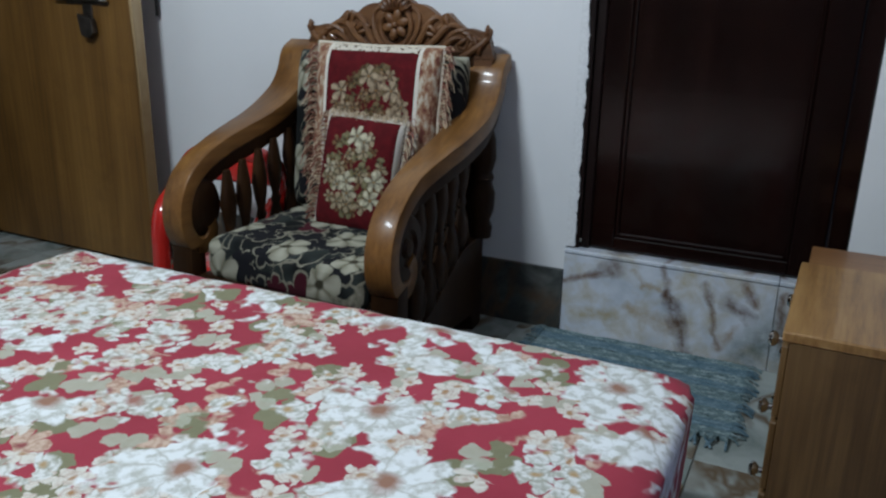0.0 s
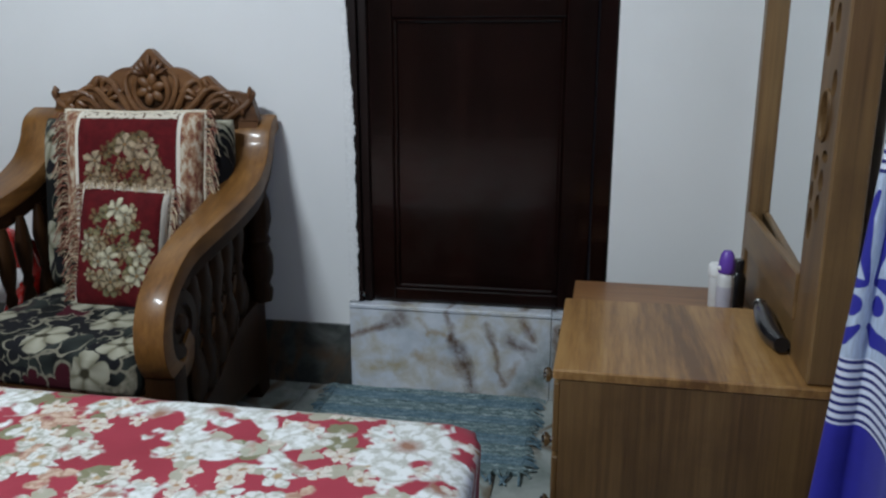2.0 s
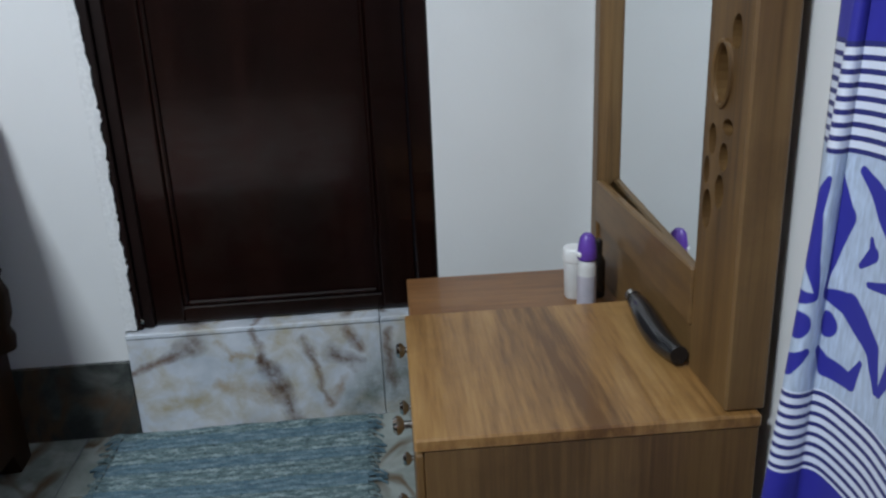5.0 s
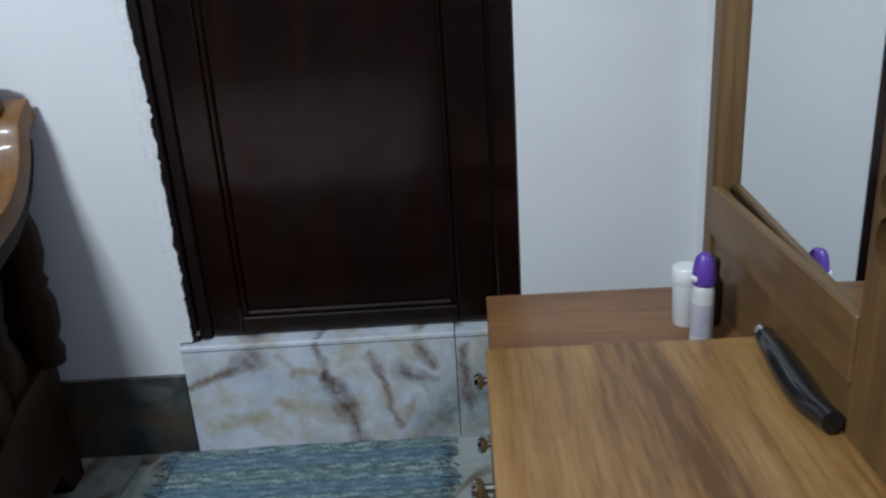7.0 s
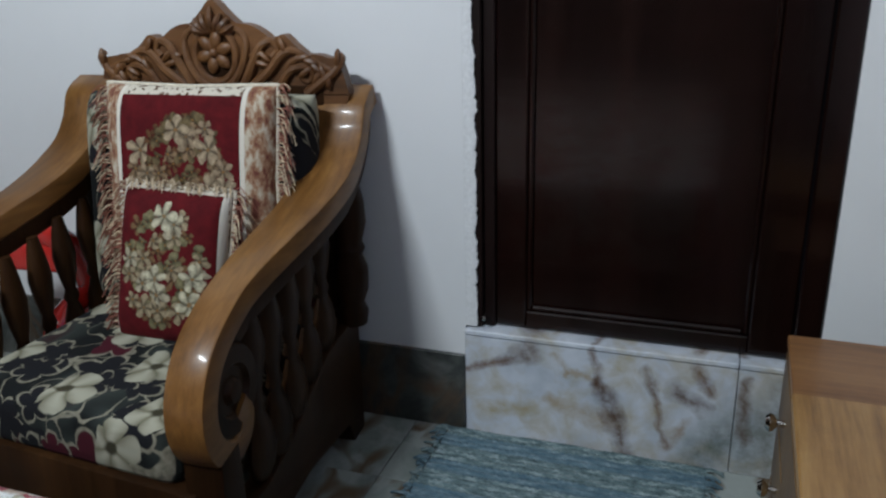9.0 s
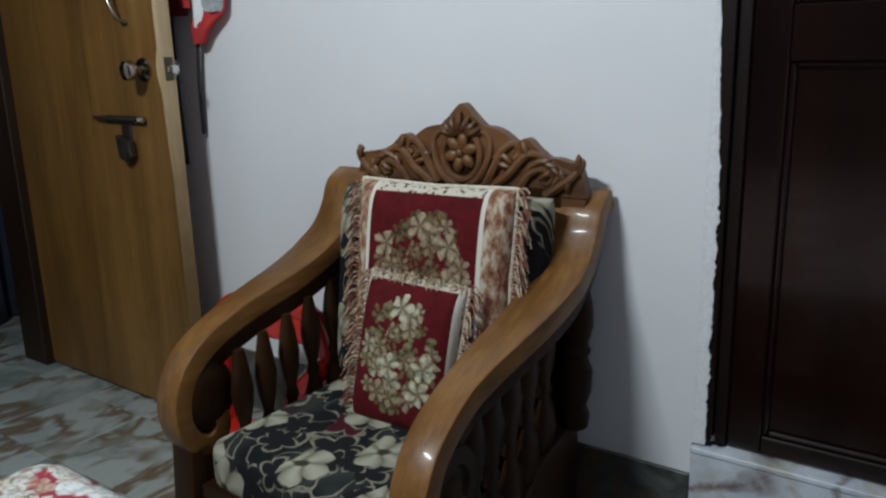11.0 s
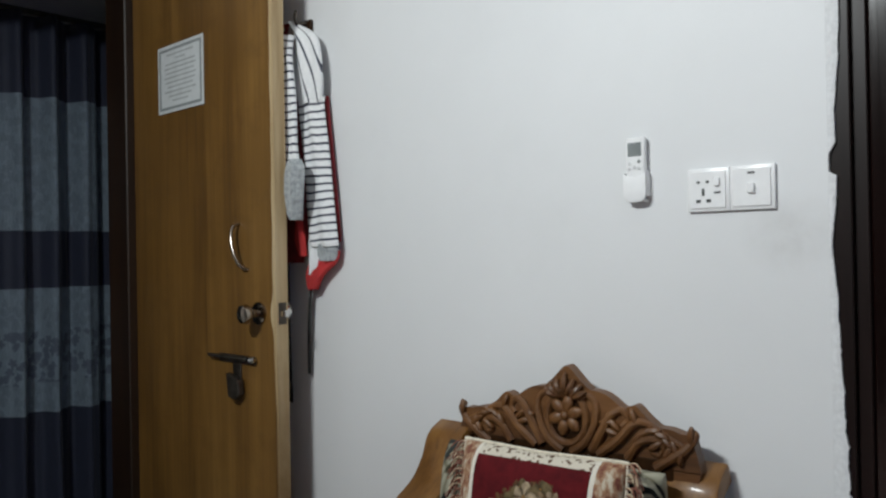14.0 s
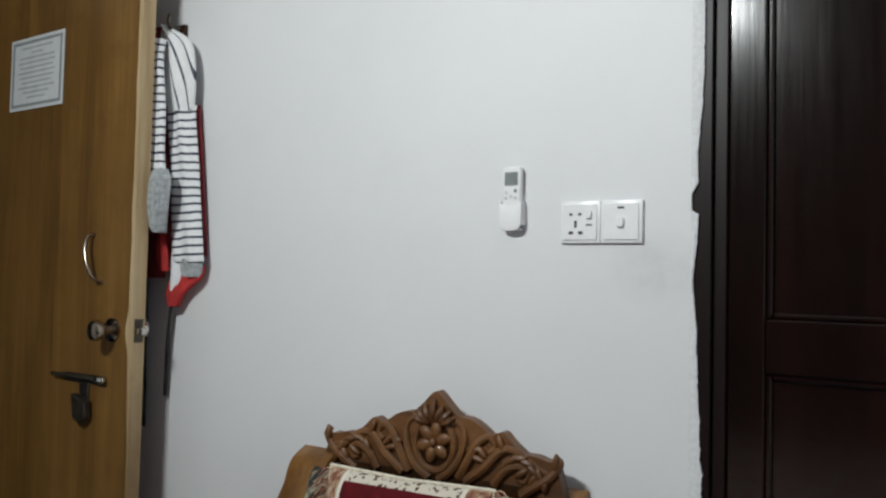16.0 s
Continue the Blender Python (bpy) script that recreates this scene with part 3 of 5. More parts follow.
def lathe(bm, profile, at=(0, 0, 0), seg=20, turn=None, squash=(1, 1)):
    """A turned body: (radius, height) pairs round an upright axis."""
    rings = []
    m = Matrix.Translation(at) @ (turn or Matrix())
    for r, h in profile:
        rings.append([bm.verts.new(m @ Vector((r * squash[0] * math.cos(6.28319 * i / seg), r * squash[1] * math.sin(6.28319 * i / seg), h))) for i in range(seg)])
    for a, b in zip(rings, rings[1:]):
        for i in range(seg):
            bm.faces.new((a[i], a[(i + 1) % seg], b[(i + 1) % seg], b[i]))
    bm.faces.new(rings[0][::-1])
    bm.faces.new(rings[-1])
    return bm


def smooth_path(pts, n=8):
    """A Catmull-Rom line through the points."""
    p = [Vector(q) for q in pts]
    p = [2 * p[0] - p[1]] + p + [2 * p[-1] - p[-2]]
    out = []
    for i in range(1, len(p) - 2):
        for k in range(n):
            t = k / n
            a, b, c, d = p[i - 1], p[i], p[i + 1], p[i + 2]
            out.append(0.5 * ((2 * b) + (c - a) * t + (2 * a - 5 * b + 4 * c - d) * t * t + (3 * b - a - 3 * c + d) * t ** 3))
    out.append(p[-2])
    return out


def tube(bm, path, radius, seg=8, taper=None, flat=1.0):
    """A round bar along a path; taper gives the radius factor from 0 to 1 along it."""
    rings = []
    up0 = Vector((0.13, 0.9, 0.31)).normalized()
    for i, p in enumerate(path):
        d = (path[min(i + 1, len(path) - 1)] - path[max(i - 1, 0)]).normalized()
        u = d.cross(up0).normalized()
        w = d.cross(u)
        r = radius * (taper(i / (len(path) - 1)) if taper else 1)
        rings.append([bm.verts.new(p + r * (u * math.cos(6.28319 * k / seg) + w * flat * math.sin(6.28319 * k / seg))) for k in range(seg)])
    for a, b in zip(rings, rings[1:]):
        for k in range(seg):
            bm.faces.new((a[k], a[(k + 1) % seg], b[(k + 1) % seg], b[k]))
    bm.faces.new(rings[0][::-1])
    bm.faces.new(rings[-1])
    return bm


def ribbon(bm, path, x0, x1, thick, bevel=0.0045, under=0.034, crown=0.0012, ends=None):
    """A board bent along a path in the y-z plane, x0 to x1 wide, with eased edges."""
    rings = []
    for i, p in enumerate(path):
        d = (path[min(i + 1, len(path) - 1)] - path[max(i - 1, 0)]).normalized()
        nrm = Vector((0, -d.z, d.y))
        b, h, k = bevel, thick / 2, thick / 2 + under
        x0, x1 = ends(p.y) if ends else (x0, x1)
        xc = (x0 + x1) / 2
        sec = [(x0 + b, k), (x1 - b, k), (x1, k - b), (x1, -h + b), (x1 - b * 0.3, -h + b * 0.3), (x1 - b, -h), (xc, -h - crown), (x0 + b, -h), (x0 + b * 0.3, -h + b * 0.3), (x0, -h + b), (x0, k - b)]
        rings.append([bm.verts.new(Vector((x, p.y, p.z)) + nrm * q) for x, q in sec])
    n = len(rings[0])
    for a, c in zip(rings, rings[1:]):
        for k in range(n):
            bm.faces.new((a[k], c[k], c[(k + 1) % n], a[(k + 1) % n]))
    bm.faces.new(rings[0])
    bm.faces.new(rings[-1][::-1])
    bmesh.ops.recalc_face_normals(bm, faces=bm.faces)
    return bm


def pillow(bm, hx, hy, hz, power=4.0, n=22, pinch=0.0, wobble=0.0, seed=0.0):
    """A stuffed cushion about the origin: half sizes, squareness, thin towards its rim in y."""
    vs = {}
    for s in (-1, 1):
        for i in range(n + 1):
            for k in range(n + 1):
                a, c = math.sin(math.pi * (i / n - 0.5)), math.sin(math.pi * (k / n - 0.5))
                edge = (1 - abs(a) ** power) * (1 - abs(c) ** power)
                y = s * hy * max(edge, 0) ** 0.5
                f = 1 - pinch * (1 - abs(a)) * abs(c) ** 2
                g = 1 - pinch * (1 - abs(c)) * abs(a) ** 2
                wob = wobble * noise.noise(Vector((a * 2.3 + seed, c * 2.3, s)))
                rim = i in (0, n) or k in (0, n)
                key = (i, k, 0 if rim else s)
                if key not in vs:
                    vs[key] = bm.verts.new((hx * a * g, y + (0 if rim else wob), hz * c * f))
    for s in (-1, 1):
        for i in range(n):
            for k in range(n):
                q = [vs[(a, b, 0 if a in (0, n) or b in (0, n) else s)] for a, b in ((i, k), (i + 1, k), (i + 1, k + 1), (i, k + 1))]
                bm.faces.new(q if s < 0 else q[::-1])
    bmesh.ops.recalc_face_normals(bm, faces=bm.faces)
    return bm


def blob(bm, at, size, turn=None, seg=10, rings=7):
    m = Matrix.Translation(at) @ (turn or Matrix()) @ Matrix.Diagonal((*size, 1))
    bmesh.ops.create_uvsphere(bm, u_segments=seg, v_segments=rings, radius=1, matrix=m)
    return bm


def part(name, bm, material, parent=None, label="", smooth=False, sharp=40):
    me = bpy.data.meshes.new(name)
    bm.normal_update()
    bm.to_mesh(me)
    bm.free()
    me.materials.append(material)
    if smooth:
        me.shade_smooth()
        me.set_sharp_from_angle(angle=radians(sharp))
    ob = new(name, me)
    if parent:
        ob.parent = parent
    return tagged(ob, label)


def thing(name, label, category, at=(0, 0, 0), rz=0, group="", kind=""):
    ob = new(name)
    ob.matrix_world = pose(*at, 0, 0, rz)
    return tagged(ob, label, category, group, kind)


def structure(name, bm, material, label, category, smooth=False):
    return tagged(part(name, bm, material, None, "", smooth), label, category, kind="structure")


def cloth_sheet(name, line, z0, z1, nz, material, parent, thick=0.003, sway=0.0, label=""):
    """A hanging cloth: a plan line of (x, y) swept from z0 to z1, with lengths along it as its second map."""
    bm = bmesh.new()
    uvl = bm.loops.layers.uv.new("UVMap")
    run = [0.0]
    for a, b in zip(line, line[1:]):
        run.append(run[-1] + math.hypot(b[0] - a[0], b[1] - a[1]))
    grid = []
    for j in range(nz + 1):
        z = z0 + (z1 - z0) * j / nz
        f = 1 - j / nz
        grid.append([bm.verts.new((x + sway * f * math.sin(z * 5 + i * 0.2) * 0.5, y + sway * f * math.cos(z * 4 + i * 0.35) * 0.5, z)) for i, (x, y) in enumerate(line)])
    for j in range(nz):
        for i in range(len(line) - 1):
            f = bm.faces.new((grid[j][i], grid[j][i + 1], grid[j + 1][i + 1], grid[j + 1][i]))
            for lp, (ii, jj) in zip(f.loops, ((i, j), (i + 1, j), (i + 1, j + 1), (i, j + 1))):
                lp[uvl].uv = (run[ii], z0 + (z1 - z0) * jj / nz)
    ob = part(name, bm, material, parent, label, True, 180)
    s = ob.modifiers.new("thickness", "SOLIDIFY")
    s.thickness, s.offset = thick, 0
    return ob


# ---- the room shell ----
BACK, LEFT, RIGHT, FRONT, TOP = 0.0, -2.30, 1.076, -5.2, 2.9
DOOR_W, DOOR_Z, DOOR_T = 0.721, 0.245, 2.33

structure("wall_north", boxes((LEFT - 0.13, 0, 0, 0.16, 0, TOP), (DOOR_W, RIGHT + 0.13, 0, 0.16, 0, TOP), (0, DOOR_W, 0, 0.16, DOOR_T, TOP), (0, DOOR_W, 0.004, 0.16, 0, DOOR_Z - 0.012)),
          WALL, "white painted plaster wall with faint scuffs", "wall")
structure("wall_west", boxes((LEFT - 0.13, LEFT, FRONT, -1.0, 0, TOP), (LEFT - 0.13, LEFT, -0.13, 0, 0, TOP), (LEFT - 0.13, LEFT, -1.0, -0.13, 2.28, TOP)),
          WALL, "white painted wall with a doorway", "wall")
structure("wall_east", boxes((RIGHT, RIGHT + 0.13, FRONT, 0, 0, TOP)), WALL, "white painted wall beside the dressing table", "wall")
structure("wall_south", boxes((LEFT - 0.13, RIGHT + 0.13, FRONT - 0.13, FRONT, 0, TOP)), WALL_DIM, "unseen wall behind the bed, toned down to limit bounced light", "wall")
structure("ceiling", boxes((-3.4, RIGHT + 0.13, FRONT - 0.13, 1.1, TOP, TOP + 0.1)), CEIL, "white painted ceiling", "ceiling")
floor = structure("floor", boxes((-3.4, RIGHT + 0.13, FRONT - 0.13, 1.1, -0.1, -0.006)), GROUT, "grey-green marble-patterned tiled floor", "floor")
# Hall walls share the toned-down paint, so their dimness is in the colour.
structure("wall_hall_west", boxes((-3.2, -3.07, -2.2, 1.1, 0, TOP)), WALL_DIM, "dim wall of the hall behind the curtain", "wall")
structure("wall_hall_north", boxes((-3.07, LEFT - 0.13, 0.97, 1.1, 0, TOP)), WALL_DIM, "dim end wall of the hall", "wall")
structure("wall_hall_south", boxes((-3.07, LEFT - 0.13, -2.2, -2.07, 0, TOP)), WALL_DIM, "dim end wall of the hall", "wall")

# rough plaster bead over the left side of the door frame
EDGE = ((0.0, 0.026), (0.8, 0.026), (1.0, 0.016), (1.137, 0.011), (1.212, 0.004), (1.296, 0.012), (1.342, 0.014), (1.345, 0.0), (1.377, 0.0), (1.40, 0.013), (1.455, 0.011), (1.534, 0.018), (1.612, 0.022), (2.4, 0.024))
bm = bmesh.new()
prev = None
for i in range(521):
    z = 0.262 + i * (DOOR_T - 0.262) / 520
    low = max(0.0, min(1.0, (1.15 - z) / 0.35))
    k = max(i for i in range(len(EDGE)) if EDGE[i][0] <= z)
    (za, wa), (zb, wb) = EDGE[k], EDGE[min(k + 1, len(EDGE) - 1)]
    w = wa + (wb - wa) * (z - za) / max(zb - za, 1e-6) + (0.0015 + 0.004 * low) * noise.noise(Vector((0, 0, z * 30))) + (0.0012 + 0.003 * low) * noise.noise(Vector((3, 0, z * 110)))
    w = max(w, 0.0015)
    row = [bm.verts.new((-0.002, 0.0005, z)), bm.verts.new((w * 0.6, -0.0006 + 0.0014 * noise.noise(Vector((7, 0, z * 45))), z)), bm.verts.new((w, 0.0006, z)), bm.verts.new((w, 0.02, z)), bm.verts.new((-0.002, 0.02, z))]
    if prev:
        for k in range(5):
            bm.faces.new((prev[k], prev[(k + 1) % 5], row[(k + 1) % 5], row[k]))
    prev = row
bmesh.ops.recalc_face_normals(bm, faces=bm.faces)
structure("trim_plaster", bm, PLASTER, "rough chipped white plaster edge beside the dark door", "plaster edge")

# dark door in its frame above the raised sill
door = thing("door_1", "closed glossy dark mahogany panelled door above a marble sill", "door", kind="structure")
part("door_frame", boxes((0.0, 0.037, 0.007, 0.10, 0.258, DOOR_T), (0.037, 0.062, 0.020, 0.10, 0.258, DOOR_T), bevel=0.002), FRAME_WOOD, door, "dark satin varnished jamb")
part("door_frame", boxes((0.672, DOOR_W, 0.008, 0.10, 0.258, DOOR_T), bevel=0.004), MAHOGANY, door)
part("door_frame", boxes((0.062, 0.672, 0.008, 0.10, DOOR_T - 0.07, DOOR_T), bevel=0.004), MAHOGANY, door)
LZ0, LZ1 = 0.262, DOOR_T - 0.072
part("stile", boxes((0.064, 0.130, 0.024, 0.064, LZ0, LZ1), bevel=0.003), MAHOGANY, door)
part("stile", boxes((0.590, 0.670, 0.024, 0.064, LZ0, LZ1), bevel=0.003), MAHOGANY, door)
for z0, z1 in ((LZ0, 0.30), (1.045, 1.145), (LZ1 - 0.09, LZ1)):
    part("rail", boxes((0.130, 0.590, 0.025, 0.063, z0, z1), bevel=0.003), MAHOGANY, door)
for z0, z1 in ((0.30, 1.045), (1.145, LZ1 - 0.09)):
    part("panel", boxes((0.130, 0.590, 0.040, 0.056, z0, z1)), MAHOGANY, door)
    bm = bmesh.new()
    for a in ((0.130, 0.142, z0, z1), (0.578, 0.590, z0, z1), (0.142, 0.578, z0, z0 + 0.012), (0.142, 0.578, z1 - 0.012, z1)):
        box(bm, a[0], a[1], 0.029, 0.040, a[2], a[3], 0.004)
    part("moulding", bm, MAHOGANY, door)
bm = bmesh.new()
lathe(bm, ((0.004, 0), (0.004, 0.012), (0.006, 0.014), (0.006, 0.018), (0.002, 0.02)), (0.043, 0.008, 0.287), 10, Euler((radians(90), 0, 0)).to_matrix().to_4x4())
part("screw", bm, CHROME, door, "small bright screw", True)

# raised sill and skirting tiles
sill = thing("sill", "white marble-patterned tiled sill with brown veins", "door sill", kind="structure")
part("tile", boxes((0.001, 0.5775, -0.010, 0.002, 0.0, DOOR_Z - 0.002), bevel=0.0015), SILL_STONE, sill)
part("tile", boxes((0.579, DOOR_W, -0.010, 0.002, 0.0, DOOR_Z - 0.002), bevel=0.0015), SILL_STONE, sill)
part("top_tile", boxes((0.001, 0.5775, -0.014, 0.10, DOOR_Z, DOOR_Z + 0.012), bevel=0.002), SILL_STONE, sill)
part("top_tile", boxes((0.579, DOOR_W, -0.014, 0.10, DOOR_Z, DOOR_Z + 0.012), bevel=0.002), SILL_STONE, sill)
base = thing("baseboard", "dark green-brown polished tile skirting under the white wall", "baseboard", kind="structure")
x = 0.0
while x > LEFT + 0.05:
    x0 = max(LEFT, x - 0.30)
    part("tile", boxes((x0 + 0.001, x - 0.001, -0.011, 0.0, 0.0, 0.19), bevel=0.0015), SKIRT_STONE, base)
    x = x0
part("tile", boxes((DOOR_W + 0.001, RIGHT, -0.011, 0.0, 0.0, 0.19), bevel=0.0015), SKIRT_STONE, base)
y = -0.012
while y > FRONT + 0.05:
    y0 = max(FRONT, y - 0.30)
    part("tile", boxes((RIGHT - 0.011, RIGHT, y0 + 0.001, y - 0.001, 0.0, 0.19), bevel=0.0015), SKIRT_STONE, base)
    y = y0

# doorway lining and open door leaf
lining = thing("door_frame", "brown wooden doorway lining in the white wall", "door frame", kind="structure")
part("jamb", boxes((LEFT - 0.135, LEFT + 0.012, -0.175, -0.13, 0, 2.28), bevel=0.004), LINING_WOOD, lining)
part("jamb", boxes((LEFT - 0.135, LEFT + 0.012, -1.0, -0.955, 0, 2.28), bevel=0.004), LINING_WOOD, lining)
part("head", boxes((LEFT - 0.135, LEFT + 0.012, -0.955, -0.175, 2.235, 2.28), bevel=0.004), LINING_WOOD, lining)

LEAF_EDGE_AT, LEAF_HINGE = Vector((-1.440, -0.160, 0)), Vector((-2.285, -0.145, 0))
dirn = LEAF_HINGE - LEAF_EDGE_AT
leaf = thing("door_2", "open ochre wood-veneer door with lock, bolt and paper notice", "door", LEAF_EDGE_AT, math.degrees(math.atan2(-dirn.y, -dirn.x)), kind="structure")
LW = dirn.length
part("leaf_face", boxes((-LW, -0.0115, 0.0, 0.038, 0.012, 2.225)), LEAF_WOOD, leaf, "ochre veneered face")
def edge_strip(z0, z1, n):
    """A worn lipping on the leaf's closing edge, ragged where it meets the veneer."""
    bm = bmesh.new()
    prev = None
    for i in range(n):
        z = z0 + i * (z1 - z0) / (n - 1)
        w = -0.016 + 0.0125 * max(0.0, min(1.0, (0.95 - z) / 0.25)) + 0.004 * noise.noise(Vector((0, 2, z * 9))) - (0.012 if 0.99 < z < 1.10 else 0) * abs(math.sin((z - 0.99) * 28.5))
        row = [bm.verts.new(c) for c in ((w, -0.0012, z), (0.0, -0.0012, z), (0.0, 0.039, z), (-0.011, 0.039, z), (-0.011, 0.002, z))]
        if prev:
            for k in range(5):
                bm.faces.new((prev[k], prev[(k + 1) % 5], row[(k + 1) % 5], row[k]))
        prev = row
    bmesh.ops.recalc_face_normals(bm, faces=bm.faces)
    return bm


part("edge_strip", edge_strip(0.012, 2.225, 120), LEAF_EDGE, leaf, "pale worn raw wood edge")
turn_y = Euler((radians(90), 0, 0)).to_matrix().to_4x4()
knob = part("door_knob", lathe(bmesh.new(), ((0.033, 0), (0.033, 0.006), (0.013, 0.010), (0.012, 0.028), (0.024, 0.036), (0.029, 0.048), (0.026, 0.062), (0.014, 0.068)), (-0.085, 0.0, 1.045), 24, turn_y), KNOB_STEEL, leaf, "round brownish steel knob", True)
part("door_knob", lathe(bmesh.new(), ((0.033, 0), (0.033, 0.006), (0.013, 0.010), (0.012, 0.028), (0.024, 0.036), (0.029, 0.048), (0.026, 0.062), (0.014, 0.068)), (-0.085, 0.038, 1.045), 24, Euler((radians(-90), 0, 0)).to_matrix().to_4x4()), CHROME, leaf, "", True)
part("latch", boxes((0.0, 0.026, 0.010, 0.028, 1.036, 1.056), bevel=0.003), CHROME, leaf)
part("latch_plate", boxes((-0.001, 0.0012, 0.006, 0.033, 1.015, 1.078), bevel=0.0005), BRASS_DARK, leaf)
path = smooth_path([(-0.185, 0.0, 1.31), (-0.185, -0.026, 1.295), (-0.17, -0.036, 1.24), (-0.15, -0.028, 1.19), (-0.142, 0.0, 1.172)])
part("pull_handle", tube(bmesh.new(), path, 0.005, 10), KNOB_STEEL, leaf, "curved bright pull handle", True)
bolt = part("bolt_bracket", boxes((-0.30, -0.105, -0.006, 0.0, 0.890, 0.915), (-0.225, -0.18, -0.006, 0.0, 0.80, 0.89), bevel=0.002), BRASS_DARK, leaf, "dark tarnished tower bolt")
bm = bmesh.new()
lathe(bm, ((0.006, 0), (0.006, 0.22), (0.004, 0.225)), (-0.345, -0.014, 0.907), 10, Euler((0, radians(90), 0)).to_matrix().to_4x4())
part("bolt_rod", bm, BRASS_DARK, leaf, "", True)
part("padlock", prism(bmesh.new(), [(-0.23, 0.86), (-0.165, 0.845), (-0.16, 0.80), (-0.185, 0.782), (-0.22, 0.79)], "y", -0.028, -0.006, 0.004), BRASS_DARK, leaf)
part("bolt_tip", lathe(bmesh.new(), ((0.009, 0), (0.009, 0.03), (0.005, 0.035)), (-0.13, -0.014, 0.907), 10, Euler((0, radians(90), 0)).to_matrix().to_4x4()), CHROME, leaf, "", True)

note = tagged(part("paper_notice", boxes((-0.66, -0.37, -0.0035, -0.0015, 1.70, 1.925)), PAPER), "small grey printed paper notice stuck on the door", "notice")
note.matrix_world = leaf.matrix_world.copy()
bm = bmesh.new()
for a in ((-0.65, -0.38, 1.906, 1.915), (-0.65, -0.38, 1.710, 1.719), (-0.65, -0.640, 1.719, 1.906), (-0.39, -0.38, 1.719, 1.906)):
    box(bm, a[0], a[1], -0.0042, -0.0036, a[2], a[3])
part("border", bm, PAPER_INK, note, "dark ornamental border")
for i in range(11):
    z = 1.895 - i * 0.0155
    h = (0.17, 0.06, 0.19, 0.2, 0.18, 0.2, 0.19, 0.16, 0.2, 0.14, 0.10)[i] / 2
    part("text_bar", boxes((-0.515 - h, -0.515 + h, -0.0042, -0.0036, z - 0.005, z)), INK_FAINT, note)

# hall curtain behind the doorway
hall = thing("curtain", "dim grey-blue curtain with dark bands in the hall", "curtain")
line = [(-2.92 + 0.04 * math.sin(i * 0.36) + 0.012 * math.sin(i * 0.83), -1.5 + i * 0.0082) for i in range(261)]
cloth_sheet("curtain_cloth", line, 0.015, 2.2, 30, HALL_CURTAIN, hall, 0.004, 0.01)
part("curtain_rod", tube(bmesh.new(), [Vector((-2.92, -1.6, 2.21)), Vector((-2.92, -0.5, 2.21)), Vector((-2.92, 0.75, 2.21))], 0.012), BRASS_DARK, hall, "", True)

# ---- ceiling lamp ----
lampfix = thing("ceiling_lamp", "white tube lamp hanging below the ceiling", "lamp", LAMP)
for x in (-0.2, 0.2):
    part("cord", tube(bmesh.new(), [Vector((x, -0.05, 0.06)), Vector((x, -0.05, 0.25)), Vector((x, -0.05, TOP - LAMP[2]))], 0.004, 6), WHITE_PLASTIC, lampfix)
part("batten", boxes((-0.3, 0.3, -0.07, -0.035, 0.03, 0.065), bevel=0.004), WHITE_PLASTIC, lampfix, "white metal batten")

# ---- bed ----
bed = thing("bed", "low bed with a red floral cotton bedspread", "bed")
BX0, BX1, BY0, BY1, BZ = -0.97, 0.505, -3.3, -0.862, 0.352
bm = bmesh.new()
NX, NY = 70, 90
grid = []
for j in range(NY + 1):
    row = []
    for i in range(NX + 1):
        u, v = i / NX, j / NY
        x, y = BX0 - 0.03 + (BX1 - BX0 + 0.06) * u, BY0 - 0.03 + (BY1 - BY0 + 0.06) * v
        dx, dy = max(BX0 + 0.07 - x, 0, x - (BX1 - 0.07)), max(BY0 + 0.05 - y, 0, y - (BY1 - 0.05))
        d = math.hypot(dx / 0.10, dy / 0.08)
        z = BZ - 0.035 * min(d, 1.0) ** 2.4 + 0.004 * noise.noise(Vector((x * 5, y * 5, 0))) + 0.0025 * noise.noise(Vector((x * 17, y * 13, 2)))
        row.append([x, y, z])
    grid.append(row)
def clampc(x, y):
    x = min(max(x, BX0), BX1)
    y = min(max(y, BY0), BY1)
    cx, cy = min(max(x, BX0 + 0.07), BX1 - 0.07), min(max(y, BY0 + 0.07), BY1 - 0.07)
    d = math.hypot(x - cx, y - cy)
    if d > 0.07:
        x, y = cx + (x - cx) * 0.07 / d, cy + (y - cy) * 0.07 / d
    return x, y
vg = [[bm.verts.new((*clampc(x, y), z)) for x, y, z in row] for row in grid]
for j in range(NY):
    for i in range(NX):
        bm.faces.new((vg[j][i], vg[j][i + 1], vg[j + 1][i + 1], vg[j + 1][i]))
rim = [vg[0][i] for i in range(NX)] + [vg[j][NX] for j in range(NY)] + [vg[NY][i] for i in range(NX, 0, -1)] + [vg[j][0] for j in range(NY, 0, -1)]
prev = rim
